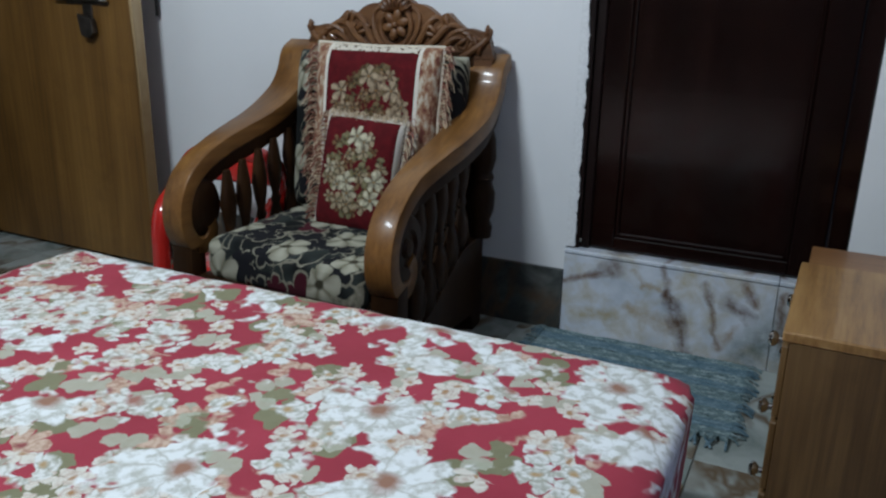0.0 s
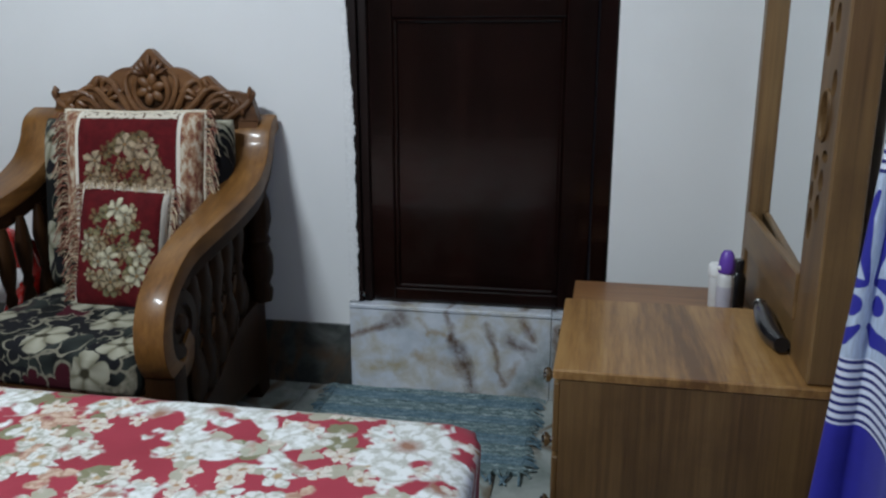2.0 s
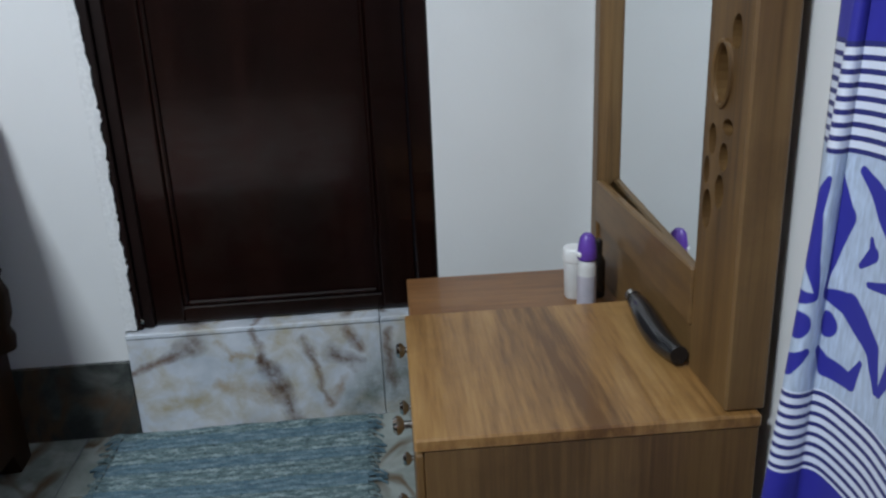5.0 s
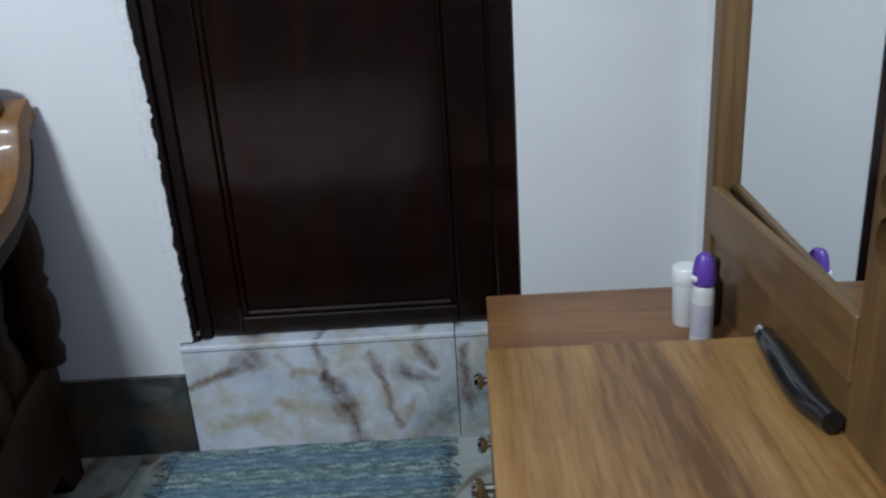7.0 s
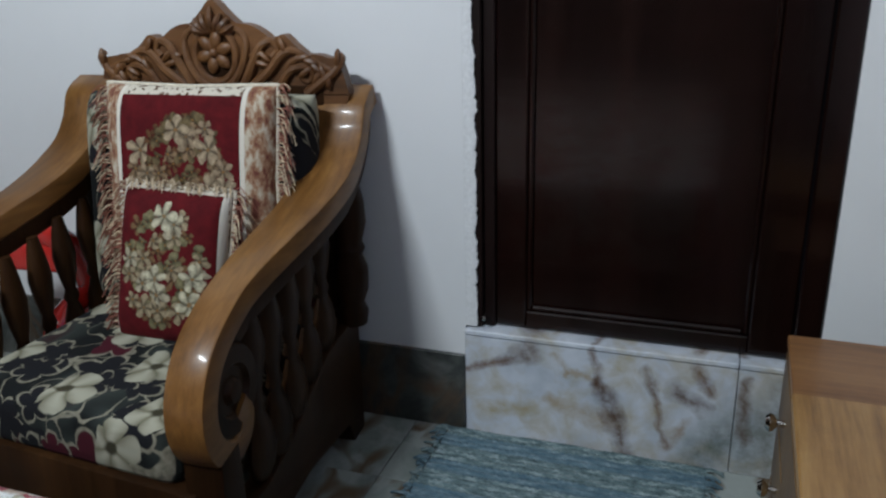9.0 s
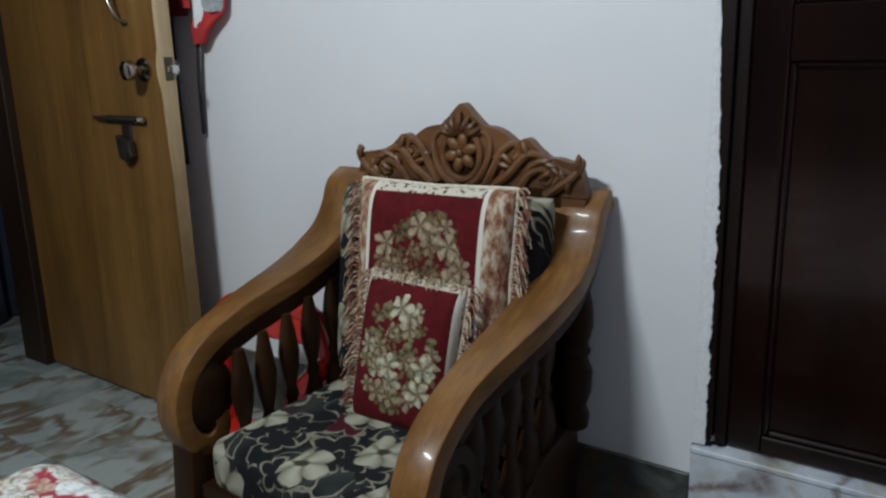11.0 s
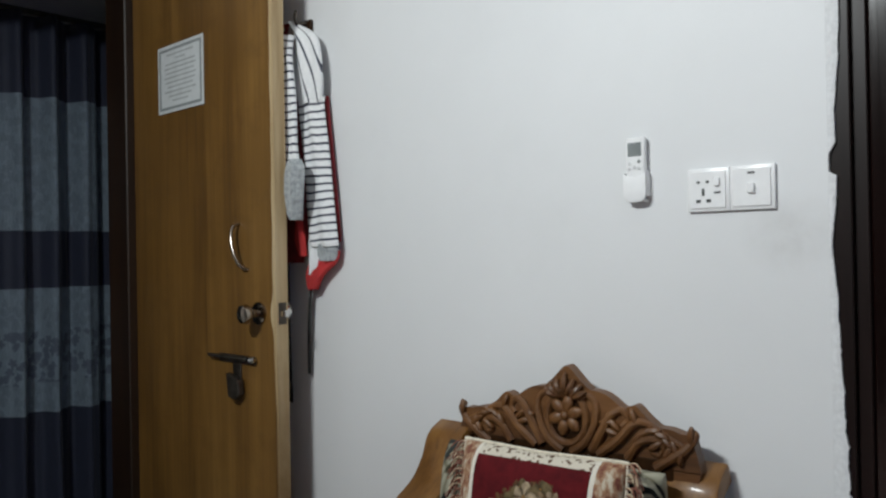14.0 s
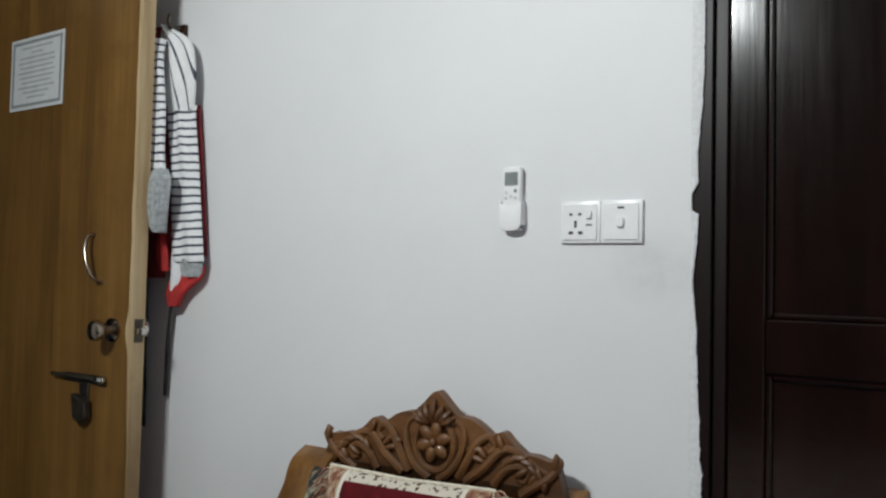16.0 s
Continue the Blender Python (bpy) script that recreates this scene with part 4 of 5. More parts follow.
for step, z in enumerate((0.29, 0.25, 0.20, 0.15, 0.10, 0.07)):
    ring = []
    for k, v in enumerate(rim):
        c = Vector(((BX0 + BX1) / 2, (BY0 + BY1) / 2, 0))
        out = Vector((v.co.x - c.x, v.co.y - c.y, 0)).normalized()
        fold = 0.010 * (step + 1) / 6 * math.sin(k * 0.55) + 0.004 * noise.noise(Vector((k * 0.3, z * 9, 0)))
        ring.append(bm.verts.new((v.co.x + out.x * fold, v.co.y + out.y * fold, z + 0.004 * math.sin(k * 0.31))))
    for k in range(len(rim)):
        bm.faces.new((prev[k], ring[k], ring[(k + 1) % len(rim)], prev[(k + 1) % len(rim)]))
    prev = ring
bmesh.ops.remove_doubles(bm, verts=bm.verts, dist=0.0003)
bmesh.ops.recalc_face_normals(bm, faces=bm.faces)
part("bedspread", bm, BED_CLOTH, bed, "red cotton bedspread with white peonies and green leaves", True, 70)
part("bed_base", boxes((BX0 + 0.04, BX1 - 0.04, BY0 + 0.04, BY1 - 0.04, 0.10, 0.24), bevel=0.01), CHAIR_DARK_SHADED, bed)
for x in (BX0 + 0.08, BX1 - 0.15):
    for y in (BY0 + 0.08, BY1 - 0.15):
        part("leg", boxes((x, x + 0.07, y, y + 0.07, 0.0, 0.10), bevel=0.006), CHAIR_DARK_SHADED, bed)

# ---- rag rug on the floor before the sill ----
rug = thing("rug", "teal woven rag rug with loose fringe before the sill", "rug", (0, 0, 0), 0)
bm = bmesh.new()
RX0, RX1, RY0, RY1 = -0.035, 0.535, -0.435, -0.02
nx, ny = 110, 130
top, low = [], []
for j in range(ny + 1):
    y = RY0 + (RY1 - RY0) * j / ny
    rib = abs(math.sin(j / ny * math.pi * 22))
    ra, rb = [], []
    for i in range(nx + 1):
        x = RX0 + (RX1 - RX0) * i / nx + 0.006 * noise.noise(Vector((0, j * 0.2, 0)))
        yy = y + 0.005 * noise.noise(Vector((i * 0.06, 3, 0)))
        z = 0.006 + 0.0042 * rib + 0.0036 * abs(math.sin(i * 1.05 + (j * 22 // ny) * 1.57)) + 0.003 * noise.noise(Vector((i * 0.07, j * 0.06, 4)))
        ra.append(bm.verts.new((x, yy, z)))
        rb.append(bm.verts.new((x, yy, 0.0008)))
    top.append(ra)
    low.append(rb)
for j in range(ny):
    for i in range(nx):
        bm.faces.new((top[j][i], top[j][i + 1], top[j + 1][i + 1], top[j + 1][i]))
for i in range(nx):
    bm.faces.new((low[0][i], low[0][i + 1], top[0][i + 1], top[0][i]))
    bm.faces.new((top[ny][i], top[ny][i + 1], low[ny][i + 1], low[ny][i]))
for j in range(ny):
    bm.faces.new((top[j][0], top[j + 1][0], low[j + 1][0], low[j][0]))
    bm.faces.new((low[j][nx], low[j + 1][nx], top[j + 1][nx], top[j][nx]))
part("rug_body", bm, RUG, rug, "ribbed teal weave", True, 80)
random.seed(4)
bm = bmesh.new()
for k in range(46):
    y = RY0 + (RY1 - RY0) * (k + random.random() * 0.6) / 46
    for sx, x in ((1, RX1), (-1, RX0)):
        a = random.uniform(-0.5, 0.5)
        L = random.uniform(0.012, 0.04)
        tube(bm, smooth_path([(x, y, 0.012), (x + sx * L * 0.5, y + a * L * 0.3, 0.012), (x + sx * L, y + a * L, 0.004)], 3), 0.0028, 5)
for k in range(40):
    x = RX0 + (RX1 - RX0) * (k + random.random()) / 40
    L = random.uniform(0.006, 0.02) + (0.03 if x > 0.42 else 0)
    a = random.uniform(-0.6, 0.6)
    tube(bm, smooth_path([(x, RY0, 0.012), (x + a * L * 0.3, RY0 - L * 0.5, 0.012), (x + a * L, RY0 - L, 0.004)], 3), 0.0032, 5)
part("fringe", bm, RUG, rug, "loose uneven threads", True)


# ---- carved armchair ----
CHAIR_AT = (-0.518, -0.054, 0.0)
chair = thing("armchair", "carved brown varnished wooden armchair with dark floral upholstery", "armchair", CHAIR_AT, 4.0)
ARM = [(0, 0.016, 0.774), (0, -0.03, 0.750), (0, -0.055, 0.700), (0, -0.10, 0.650), (0, -0.175, 0.612), (0, -0.27, 0.583), (0, -0.37, 0.562), (0, -0.46, 0.542), (0, -0.55, 0.512),
       (0, -0.617, 0.470), (0, -0.652, 0.415), (0, -0.657, 0.36), (0, -0.637, 0.315), (0, -0.60, 0.292), (0, -0.563, 0.302), (0, -0.548, 0.335), (0, -0.565, 0.362)]
arm_path = smooth_path(ARM, 6)
ARM_X = (0.226, 0.334)
SIDE = [(-0.645, 0.055), (-0.65, 0.16), (-0.57, 0.165), (-0.47, 0.16), (-0.36, 0.19), (-0.26, 0.245), (-0.18, 0.275), (-0.10, 0.285), (-0.01, 0.285), (-0.01, 0.0),
        (-0.075, 0.0), (-0.10, 0.055), (-0.30, 0.075), (-0.50, 0.055)]
SPINDLE = ((0.010, 0), (0.021, 0.06), (0.026, 0.16), (0.020, 0.30), (0.011, 0.40), (0.016, 0.44), (0.011, 0.50), (0.019, 0.62), (0.023, 0.74), (0.017, 0.88), (0.010, 1.0))
# the arms splay towards the front; one stands a little shorter
SIDE_AT = {-1: Matrix.Translation((-0.303, -0.090, 0.018)) @ Matrix.Rotation(radians(-7.0), 4, "Z") @ Matrix.Diagonal((1, 0.85, 1, 1)) @ Matrix.Translation((0.28, 0.06, 0)),
           1: Matrix.Translation((0, -0.022, 0))}
for s in (-1, 1):
    x0, x1 = sorted((s * ARM_X[0], s * ARM_X[1]))
    side_first = len(chair.children)
    part("armrest", ribbon(bmesh.new(), arm_path, x0, x1, 0.040, under=0.006, ends=lambda y, s=s: tuple(sorted((s * ARM_X[0], s * (ARM_X[1] - 0.040 * min(1, max(0, (-0.15 - y) / 0.35))))))), CHAIR_WOOD, chair, "polished curved arm ending in a scroll", True, 30)
    # Rail added below the arm, coloured dark for the arm's shaded side face.
    rail = []
    for q, p in enumerate(arm_path[6:56]):
        d = (arm_path[q + 7] - arm_path[q + 5]).normalized()
        rail.append(p + Vector((0, -d.z, d.y)) * 0.040)
    part("arm_rail", ribbon(bmesh.new(), rail, x0, x1, 0.030, under=0.012, ends=lambda y, s=s: tuple(sorted((s * (ARM_X[0] + 0.010), s * (ARM_X[1] - 0.014 - 0.040 * min(1, max(0, (-0.15 - y) / 0.35))))))), CHAIR_DARK_SHADED, chair, "shaped rail under the arm, its shade put into the colour", True, 30)
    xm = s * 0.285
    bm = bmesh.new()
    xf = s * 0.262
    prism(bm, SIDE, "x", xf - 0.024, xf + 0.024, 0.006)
    part("side_panel", bm, CHAIR_DARK_SHADED, chair, "dark shaped lower side board", True, 35)
    part("leg", prism(bmesh.new(), [(-0.655, 0.0), (-0.665, 0.10), (-0.648, 0.30), (-0.59, 0.31), (-0.585, 0.12), (-0.595, 0.0)], "x", xf - 0.036, xf + 0.036, 0.008), CHAIR_DARK_SHADED, chair, "", True, 35)
    part("scroll_block", lathe(bmesh.new(), ((0.03, -0.040), (0.066, -0.034), (0.080, -0.02), (0.080, 0.018), (0.074, 0.030), (0.046, 0.032), (0.040, 0.024), (0.024, 0.024), (0.018, 0.034), (0.008, 0.036)), (xf, -0.580, 0.395), 24, Euler((0, radians(90), 0)).to_matrix().to_4x4() if s > 0 else Euler((0, radians(-90), 0)).to_matrix().to_4x4()), CHAIR_DARK_SHADED, chair, "carved round scroll heart", True)
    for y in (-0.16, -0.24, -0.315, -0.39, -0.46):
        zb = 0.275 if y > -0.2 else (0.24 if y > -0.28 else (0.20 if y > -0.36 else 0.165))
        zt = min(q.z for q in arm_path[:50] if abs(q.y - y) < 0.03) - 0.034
        part("spindle", lathe(bmesh.new(), [(r * 1.3, zb + h * (zt - zb)) for r, h in SPINDLE], (s * 0.27, y, 0), 14, None, (0.6, 1.35 if s > 0 else 0.95)), CHAIR_DARK_SHADED, chair, "", True)
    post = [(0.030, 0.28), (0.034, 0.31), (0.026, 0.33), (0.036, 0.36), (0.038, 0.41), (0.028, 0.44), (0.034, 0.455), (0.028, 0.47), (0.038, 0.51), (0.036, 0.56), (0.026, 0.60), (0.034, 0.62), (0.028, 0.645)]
    part("back_post", lathe(bmesh.new(), post, (xm, -0.058, 0), 18), CHAIR_DARK_SHADED, chair, "turned dark post", True)
    for ob in chair.children[side_first:]:
        ob.matrix_basis = SIDE_AT[s]
part("front_rail", prism(bmesh.new(), [(-0.30, -0.585), (0.25, -0.665), (0.25, -0.62), (-0.30, -0.54)], "z", 0.075, 0.245, 0.005), CHAIR_DARK_SHADED, chair, "", True)
part("back_rail", boxes((-0.25, 0.25, -0.06, -0.02, 0.06, 0.30), bevel=0.006), CHAIR_DARK_SHADED, chair)
part("back_board", boxes((-0.25, 0.25, -0.05, -0.02, 0.30, 0.80), bevel=0.006), CHAIR_DARK_SHADED, chair)


def crest_top(x):
    a = abs(x)
    base = 0.828 + 0.116 * max(0, 1 - a / 0.30) ** 1.2 - 0.06 * max(0, (a - 0.262) / 0.028) ** 2
    lump = 0.010 * abs(math.sin(a * 42 + 0.9)) + 0.012 * math.exp(-((a - 0.155) / 0.016) ** 2) + 0.014 * math.exp(-((a - 0.272) / 0.014) ** 2)
    tip = 0.016 * math.exp(-(a / 0.022) ** 2)
    return base + lump + tip


xs = [-0.29 + 0.58 * i / 96 for i in range(97)]
bm = bmesh.new()
prism(bm, [(-0.27, 0.72), (-0.29, 0.78)] + [(q, crest_top(q)) for q in xs] + [(0.29, 0.78), (0.27, 0.72)], "y", -0.048, -0.018)
for v in bm.verts:
    v.co.x += 0.012
crest = part("crest_board", bm, CARVED, chair, "arched carved top board", True, 30)


def on_crest(ob):
    """Carvings sit a little off the chair's middle, as the board does."""
    ob.location.x, ob.location.z = 0.012, -0.010
    return ob


FY = -0.050
bm = bmesh.new()
tube(bm, [Vector((0.047 * math.cos(a), FY, 0.868 + 0.056 * math.sin(a))) for a in [i * math.pi / 14 - 0.2 * 0 for i in range(-16, 15)]], 0.0085, 8)
on_crest(part("carved_ring", bm, CARVED, crest, "", True))
bm = bmesh.new()
for k in range(6):
    a = k * math.pi / 3 + 0.3
    blob(bm, (0.024 * math.cos(a), FY - 0.004, 0.872 + 0.026 * math.sin(a)), (0.019, 0.008, 0.013), Euler((0, -a, 0)).to_matrix().to_4x4())
blob(bm, (0, FY - 0.009, 0.872), (0.010, 0.008, 0.010))
on_crest(part("carved_flower", bm, CARVED, crest, "", True))
# Flat dark disc within the ring; its colour gives the shade of a recess.
on_crest(part("carved_hollow", lathe(bmesh.new(), ((0.046, 0), (0.046, 0.002)), (0, FY + 0.002, 0.868), 24, turn_y), CHAIR_DARK_SHADED, crest, "", True))
for k in range(7):
    a = (k - 3) * 0.42
    bm = bmesh.new()
    L = 0.034 if k != 3 else 0.042
    tube(bm, smooth_path([(0.012 * math.sin(a), FY, 0.912), (0.03 * math.sin(a) * 1.2, FY - 0.012, 0.912 + L * 0.6 * math.cos(a)), (0.052 * math.sin(a), FY - 0.004, 0.915 + L * 1.15 * math.cos(a))], 5), 0.0095, 7, lambda t: 0.55 + 1.2 * t * (1 - t) * 2 * 0.8 - 0.35 * t)
    on_crest(part("carved_leaf", bm, CARVED, crest, "", True))
for s in (-1, 1):
    for pts, r in (([(0.012, 0.795), (0.045, 0.82), (0.066, 0.86), (0.070, 0.90), (0.050, 0.918), (0.036, 0.905)], 0.009),
                   ([(0.060, 0.805), (0.085, 0.85), (0.105, 0.885), (0.128, 0.895), (0.140, 0.878), (0.128, 0.864)], 0.010),
                   ([(0.075, 0.80), (0.12, 0.835), (0.155, 0.872), (0.185, 0.873), (0.225, 0.85), (0.262, 0.835)], 0.010),
                   ([(0.14, 0.80), (0.165, 0.835), (0.195, 0.845), (0.215, 0.832), (0.205, 0.815), (0.19, 0.82)], 0.009),
                   ([(0.20, 0.79), (0.235, 0.815), (0.262, 0.835), (0.28, 0.86), (0.268, 0.872)], 0.010)):
        bm = bmesh.new()
        tube(bm, smooth_path([(s * q[0], FY - 0.003 * math.sin(i * 1.3), q[1]) for i, q in enumerate(pts)], 6), r, 8, lambda t: 1.15 - 0.55 * t)
        on_crest(part("carved_scroll", bm, CARVED, crest, "", True))
    for i, (q, z) in enumerate(((0.165, 0.845), (0.18, 0.857), (0.195, 0.862), (0.212, 0.855), (0.225, 0.842), (0.24, 0.832), (0.25, 0.818), (0.225, 0.822), (0.20, 0.833), (0.095, 0.868), (0.105, 0.85), (0.112, 0.865), (0.155, 0.885), (0.272, 0.862))):
        on_crest(part("carved_bud", blob(bmesh.new(), (s * q, FY - 0.003, z), (0.0075, 0.009, 0.019), Euler((0, s * (0.5 + i * 0.45), 0)).to_matrix().to_4x4(), 8, 6), CARVED, crest, "", True))

bm = pillow(bmesh.new(), 0.255, 0.075, 0.225, 8, 20, 0.0, 0.004)
backc = part("back_cushion", bm, SOFA_CLOTH, chair, "dark green back cushion with cream flowers", True, 180)
backc.matrix_basis = pose(0, -0.14, 0.565, -8)
bm = bmesh.new()
box(bm, -0.228, 0.228, -0.685, -0.12, 0.225, 0.335, 0.035, 4)
for v in bm.verts:
    if v.co.z > 0.30:
        v.co.z += 0.018 * math.cos(v.co.x / 0.228 * 1.5) * math.cos((v.co.y + 0.39) / 0.27 * 1.5)
bmesh.ops.subdivide_edges(bm, edges=bm.edges, cuts=3, use_grid_fill=True)
for v in bm.verts:
    if v.co.z > 0.30:
        v.co.z += 0.006 * noise.noise(v.co * 7) + 0.012 * math.cos(v.co.x / 0.228 * 1.5) * math.cos((v.co.y + 0.39) / 0.27 * 1.5)
for v in bm.verts:
    # wider and nearer the back on one side, as the frame is
    t, u = (-0.12 - v.co.y) / 0.565, (v.co.x + 0.228) / 0.456
    v.co.x = -0.228 - 0.055 * t + (0.456 + 0.042 * t) * u
    v.co.y = -0.12 + t * (-0.462 - 0.068 * u)
    v.co.z += 0.014 if v.co.z > 0.28 else 0.008
part("seat_cushion", bm, SOFA_CLOTH, chair, "dark floral upholstered seat", True, 60)


def fringe(hx, hz, n, length, seed, sides=(0, 1, 2, 3)):
    random.seed(seed)
    bm = bmesh.new()
    for i in range(n):
        f = 4 * i / n
        side, u = int(f), (f % 1) * 2 - 1
        x, z, ox, oz = ((u * hx, hz, 0, 1), (hx, -u * hz, 1, 0), (-u * hx, -hz, 0, -1), (-hx, u * hz, -1, 0))[side]
        L = length * random.uniform(0.6, 1.2)
        if side not in sides:
            continue
        a, b = random.uniform(-0.9, 0.9), random.uniform(-0.012, 0.004)
        droop = -0.8 * L if abs(ox) else (-1.1 * L if oz > 0 else 0)
        p = [(x - ox * 0.006, 0, z - oz * 0.006), (x + ox * L * 0.55 + oz * a * L * 0.4, b - 0.006 * (oz > 0), z + oz * L * 0.35 + ox * a * L * 0.4),
             (x + ox * L + oz * a * L, b * 2 - 0.012 * (oz > 0), z + oz * L * 0.6 + ox * a * L + droop)]
        tube(bm, smooth_path(p, 3), 0.0012, 4)
    return bm


def piping(hx, hz, pinch, r=0.0042):
    """The corded seam round a cushion's rim."""
    pts = []
    for k in range(120):
        f = 4 * k / 120
        side, u = int(f), (f % 1) * 2 - 1
        q = 1 - pinch * (1 - abs(u))
        pts.append(Vector(((u * hx, 0, hz * q), (hx * q, 0, -u * hz), (-u * hx, 0, -hz * q), (-hx * q, 0, u * hz))[side]))
    return tube(bmesh.new(), pts + pts[:2], r, 6)


big = thing("throw_cushion", "maroon velvet cushion with cream border, bouquet and fringe", "cushion", (0, 0, 0), group="cushions on the armchair")
big.matrix_world = pose(-0.478, -0.258, 0.632, -9, 0, 4)
part("cover", pillow(bmesh.new(), 0.185, 0.055, 0.185, 5, 22, 0.03, 0.003), CUSHION_BIG, big, "", True, 180)
part("fringe", fringe(0.184, 0.184, 300, 0.032, 2, (1, 2, 3)), FRINGE, big, "cream and gold twisted fringe", True)
part("fringe", fringe(0.184, 0.184, 420, 0.030, 12, (1, 2, 3)), FRINGE_RED, big, "dull red fringe threads", True)
part("piping", piping(0.186, 0.186, 0.03), PIPING, big, "white corded seam", True)
small = thing("throw_cushion", "small maroon velvet cushion with cream bouquet and fringe", "cushion", (0, 0, 0), group="cushions on the armchair")
small.matrix_world = pose(-0.466, -0.362, 0.486, -14, 3, 4)
part("cover", pillow(bmesh.new(), 0.114, 0.05, 0.155, 5, 22, 0.03, 0.003, 3), CUSHION_SMALL, small, "", True, 180)
part("fringe", fringe(0.113, 0.154, 230, 0.026, 5), FRINGE, small, "cream twisted fringe", True)
part("fringe", fringe(0.113, 0.154, 300, 0.028, 15, (1, 2, 3)), FRINGE_RED, small, "dull red fringe threads", True)

part("piping", piping(0.115, 0.156, 0.03), PIPING, small, "white corded seam", True)

# ---- dressing table with mirror ----
DX0, DX1 = 0.617, 1.010
dresser = thing("dressing_table", "light teak dressing table with drawers and tall mirror", "dressing table")
dresser.matrix_world = Matrix.Translation((DX0, -0.886, 0)) @ Matrix.Rotation(radians(-1.1), 4, "Z") @ Matrix.Translation((-DX0, 0.886, 0))
part("cabinet", boxes((DX0 + 0.012, DX1 + 0.040, -0.884, -0.503, 0.03, 0.447), bevel=0.001), TEAK_UP_SHADED, dresser, "upright-grained side")
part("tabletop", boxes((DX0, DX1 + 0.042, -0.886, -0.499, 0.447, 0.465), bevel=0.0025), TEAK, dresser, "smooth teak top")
part("plinth", boxes((DX0 + 0.03, 1.04, -0.86, -0.22, 0.0, 0.03)), CHAIR_DARK_SHADED, dresser)
part("low_cabinet", boxes((DX0 + 0.021, 1.050, -0.5025, -0.203, 0.03, 0.399), bevel=0.002), TEAK_UP_SHADED, dresser)
part("low_top", boxes((DX0 + 0.010, DX1 + 0.042, -0.4985, -0.196, 0.399, 0.415), bevel=0.0025), TEAK_LOW_SHADED, dresser, "lower teak shelf top")
KNOB = ((0.006, 0), (0.006, 0.012), (0.013, 0.017), (0.015, 0.023), (0.010, 0.029))


def drawer(x, y0, y1, z0, z1):
    d = part("drawer", boxes((x, x + 0.011, y0, y1, z0, z1), bevel=0.002), TEAK_UP_SHADED, dresser)
    part("drawer_knob", lathe(bmesh.new(), KNOB, (x, (y0 + y1) / 2, (z0 + z1) / 2), 16, Euler((0, radians(-90), 0)).to_matrix().to_4x4()), CHROME, d, "shiny chrome knob", True)


for z0, z1 in ((0.04, 0.165), (0.175, 0.30), (0.31, 0.435)):
    drawer(DX0 + 0.001, -0.872, -0.512, z0, z1)
for z0, z1 in ((0.04, 0.145), (0.155, 0.26), (0.27, 0.39)):
    drawer(DX0 + 0.010, -0.494, -0.212, z0, z1)

# the mirror stands along the back; x runs into its depth, y along it
MZ0, MZ1 = 0.466, 1.74
STAND = Matrix.Translation((1.007, -0.876, 0))
FRET = ((0.43, 0.875, 0.021, 0.034), (0.64, 0.815, 0.015, 0.010), (0.26, 0.793, 0.012, 0.020), (0.58, 0.777, 0.013, 0.018),
        (0.15, 0.752, 0.009, 0.018), (0.53, 0.733, 0.013, 0.022), (0.22, 0.702, 0.014, 0.026), (0.70, 0.925, 0.013, 0.020))


def stand(bm):
    bmesh.ops.transform(bm, matrix=STAND, verts=bm.verts)
    return bm


def fret_board(y0, y1, z0, z1):
    """A board with rows of oval holes cut through it."""
    bm = bmesh.new()
    loops = [[(y0, z0), (y1, z0), (y1, z1), (y0, z1)]]
    for up in (0.0, 0.285, 0.57):
        for f, z, ry, rz in FRET:
            c = y1 - f * (y1 - y0)
            loops.append([(c + ry * math.cos(k * math.pi / 10), z + up + rz * math.sin(k * math.pi / 10)) for k in range(20)])
    edges = []
    for lp in loops:
        vs = [bm.verts.new((0.002, a, b)) for a, b in lp]
        edges += [bm.edges.new((vs[i], vs[(i + 1) % len(vs)])) for i in range(len(vs))]
    bmesh.ops.triangle_fill(bm, use_beauty=True, use_dissolve=False, edges=edges)
    ext = bmesh.ops.extrude_face_region(bm, geom=list(bm.faces))
    bmesh.ops.translate(bm, vec=(0.016, 0, 0), verts=[g for g in ext["geom"] if isinstance(g, bmesh.types.BMVert)])
    bmesh.ops.recalc_face_normals(bm, faces=bm.faces)
    return stand(bm)


mirror = part("mirror_frame", stand(boxes((0.0, 0.052, 0.0, 0.016, MZ0, MZ1), (0.0, 0.042, 0.634, 0.675, 0.416, MZ1), (0.0, 0.042, 0.016, 0.634, MZ1 - 0.09, MZ1), bevel=0.003)), TEAK_UP_SHADED, dresser, "tall teak mirror surround")
part("fretwork", fret_board(0.0165, 0.128, MZ0, MZ1 - 0.0905), TEAK_UP_SHADED, mirror, "fret-cut side strip with oval holes")
part("backing", stand(boxes((0.034, 0.038, 0.017, 0.633, MZ0, MZ1 - 0.091))), TEAK_UP_SHADED, mirror)
part("bottom_rail", stand(boxes((-0.002, 0.0135, 0.1285, 0.6335, 0.528, 0.612), bevel=0.003)), TEAK_RAIL_SHADED, mirror, "moulded bottom rail")
part("lower_panel", stand(boxes((0.006, 0.0335, 0.1285, 0.372, MZ0, 0.5275), (0.006, 0.0335, 0.3725, 0.6335, 0.416, 0.5275))), TEAK_RAIL_SHADED, mirror)
bm = boxes((0.0, 0.004, 0.0, 0.504, 0.606, MZ1 - 0.092))
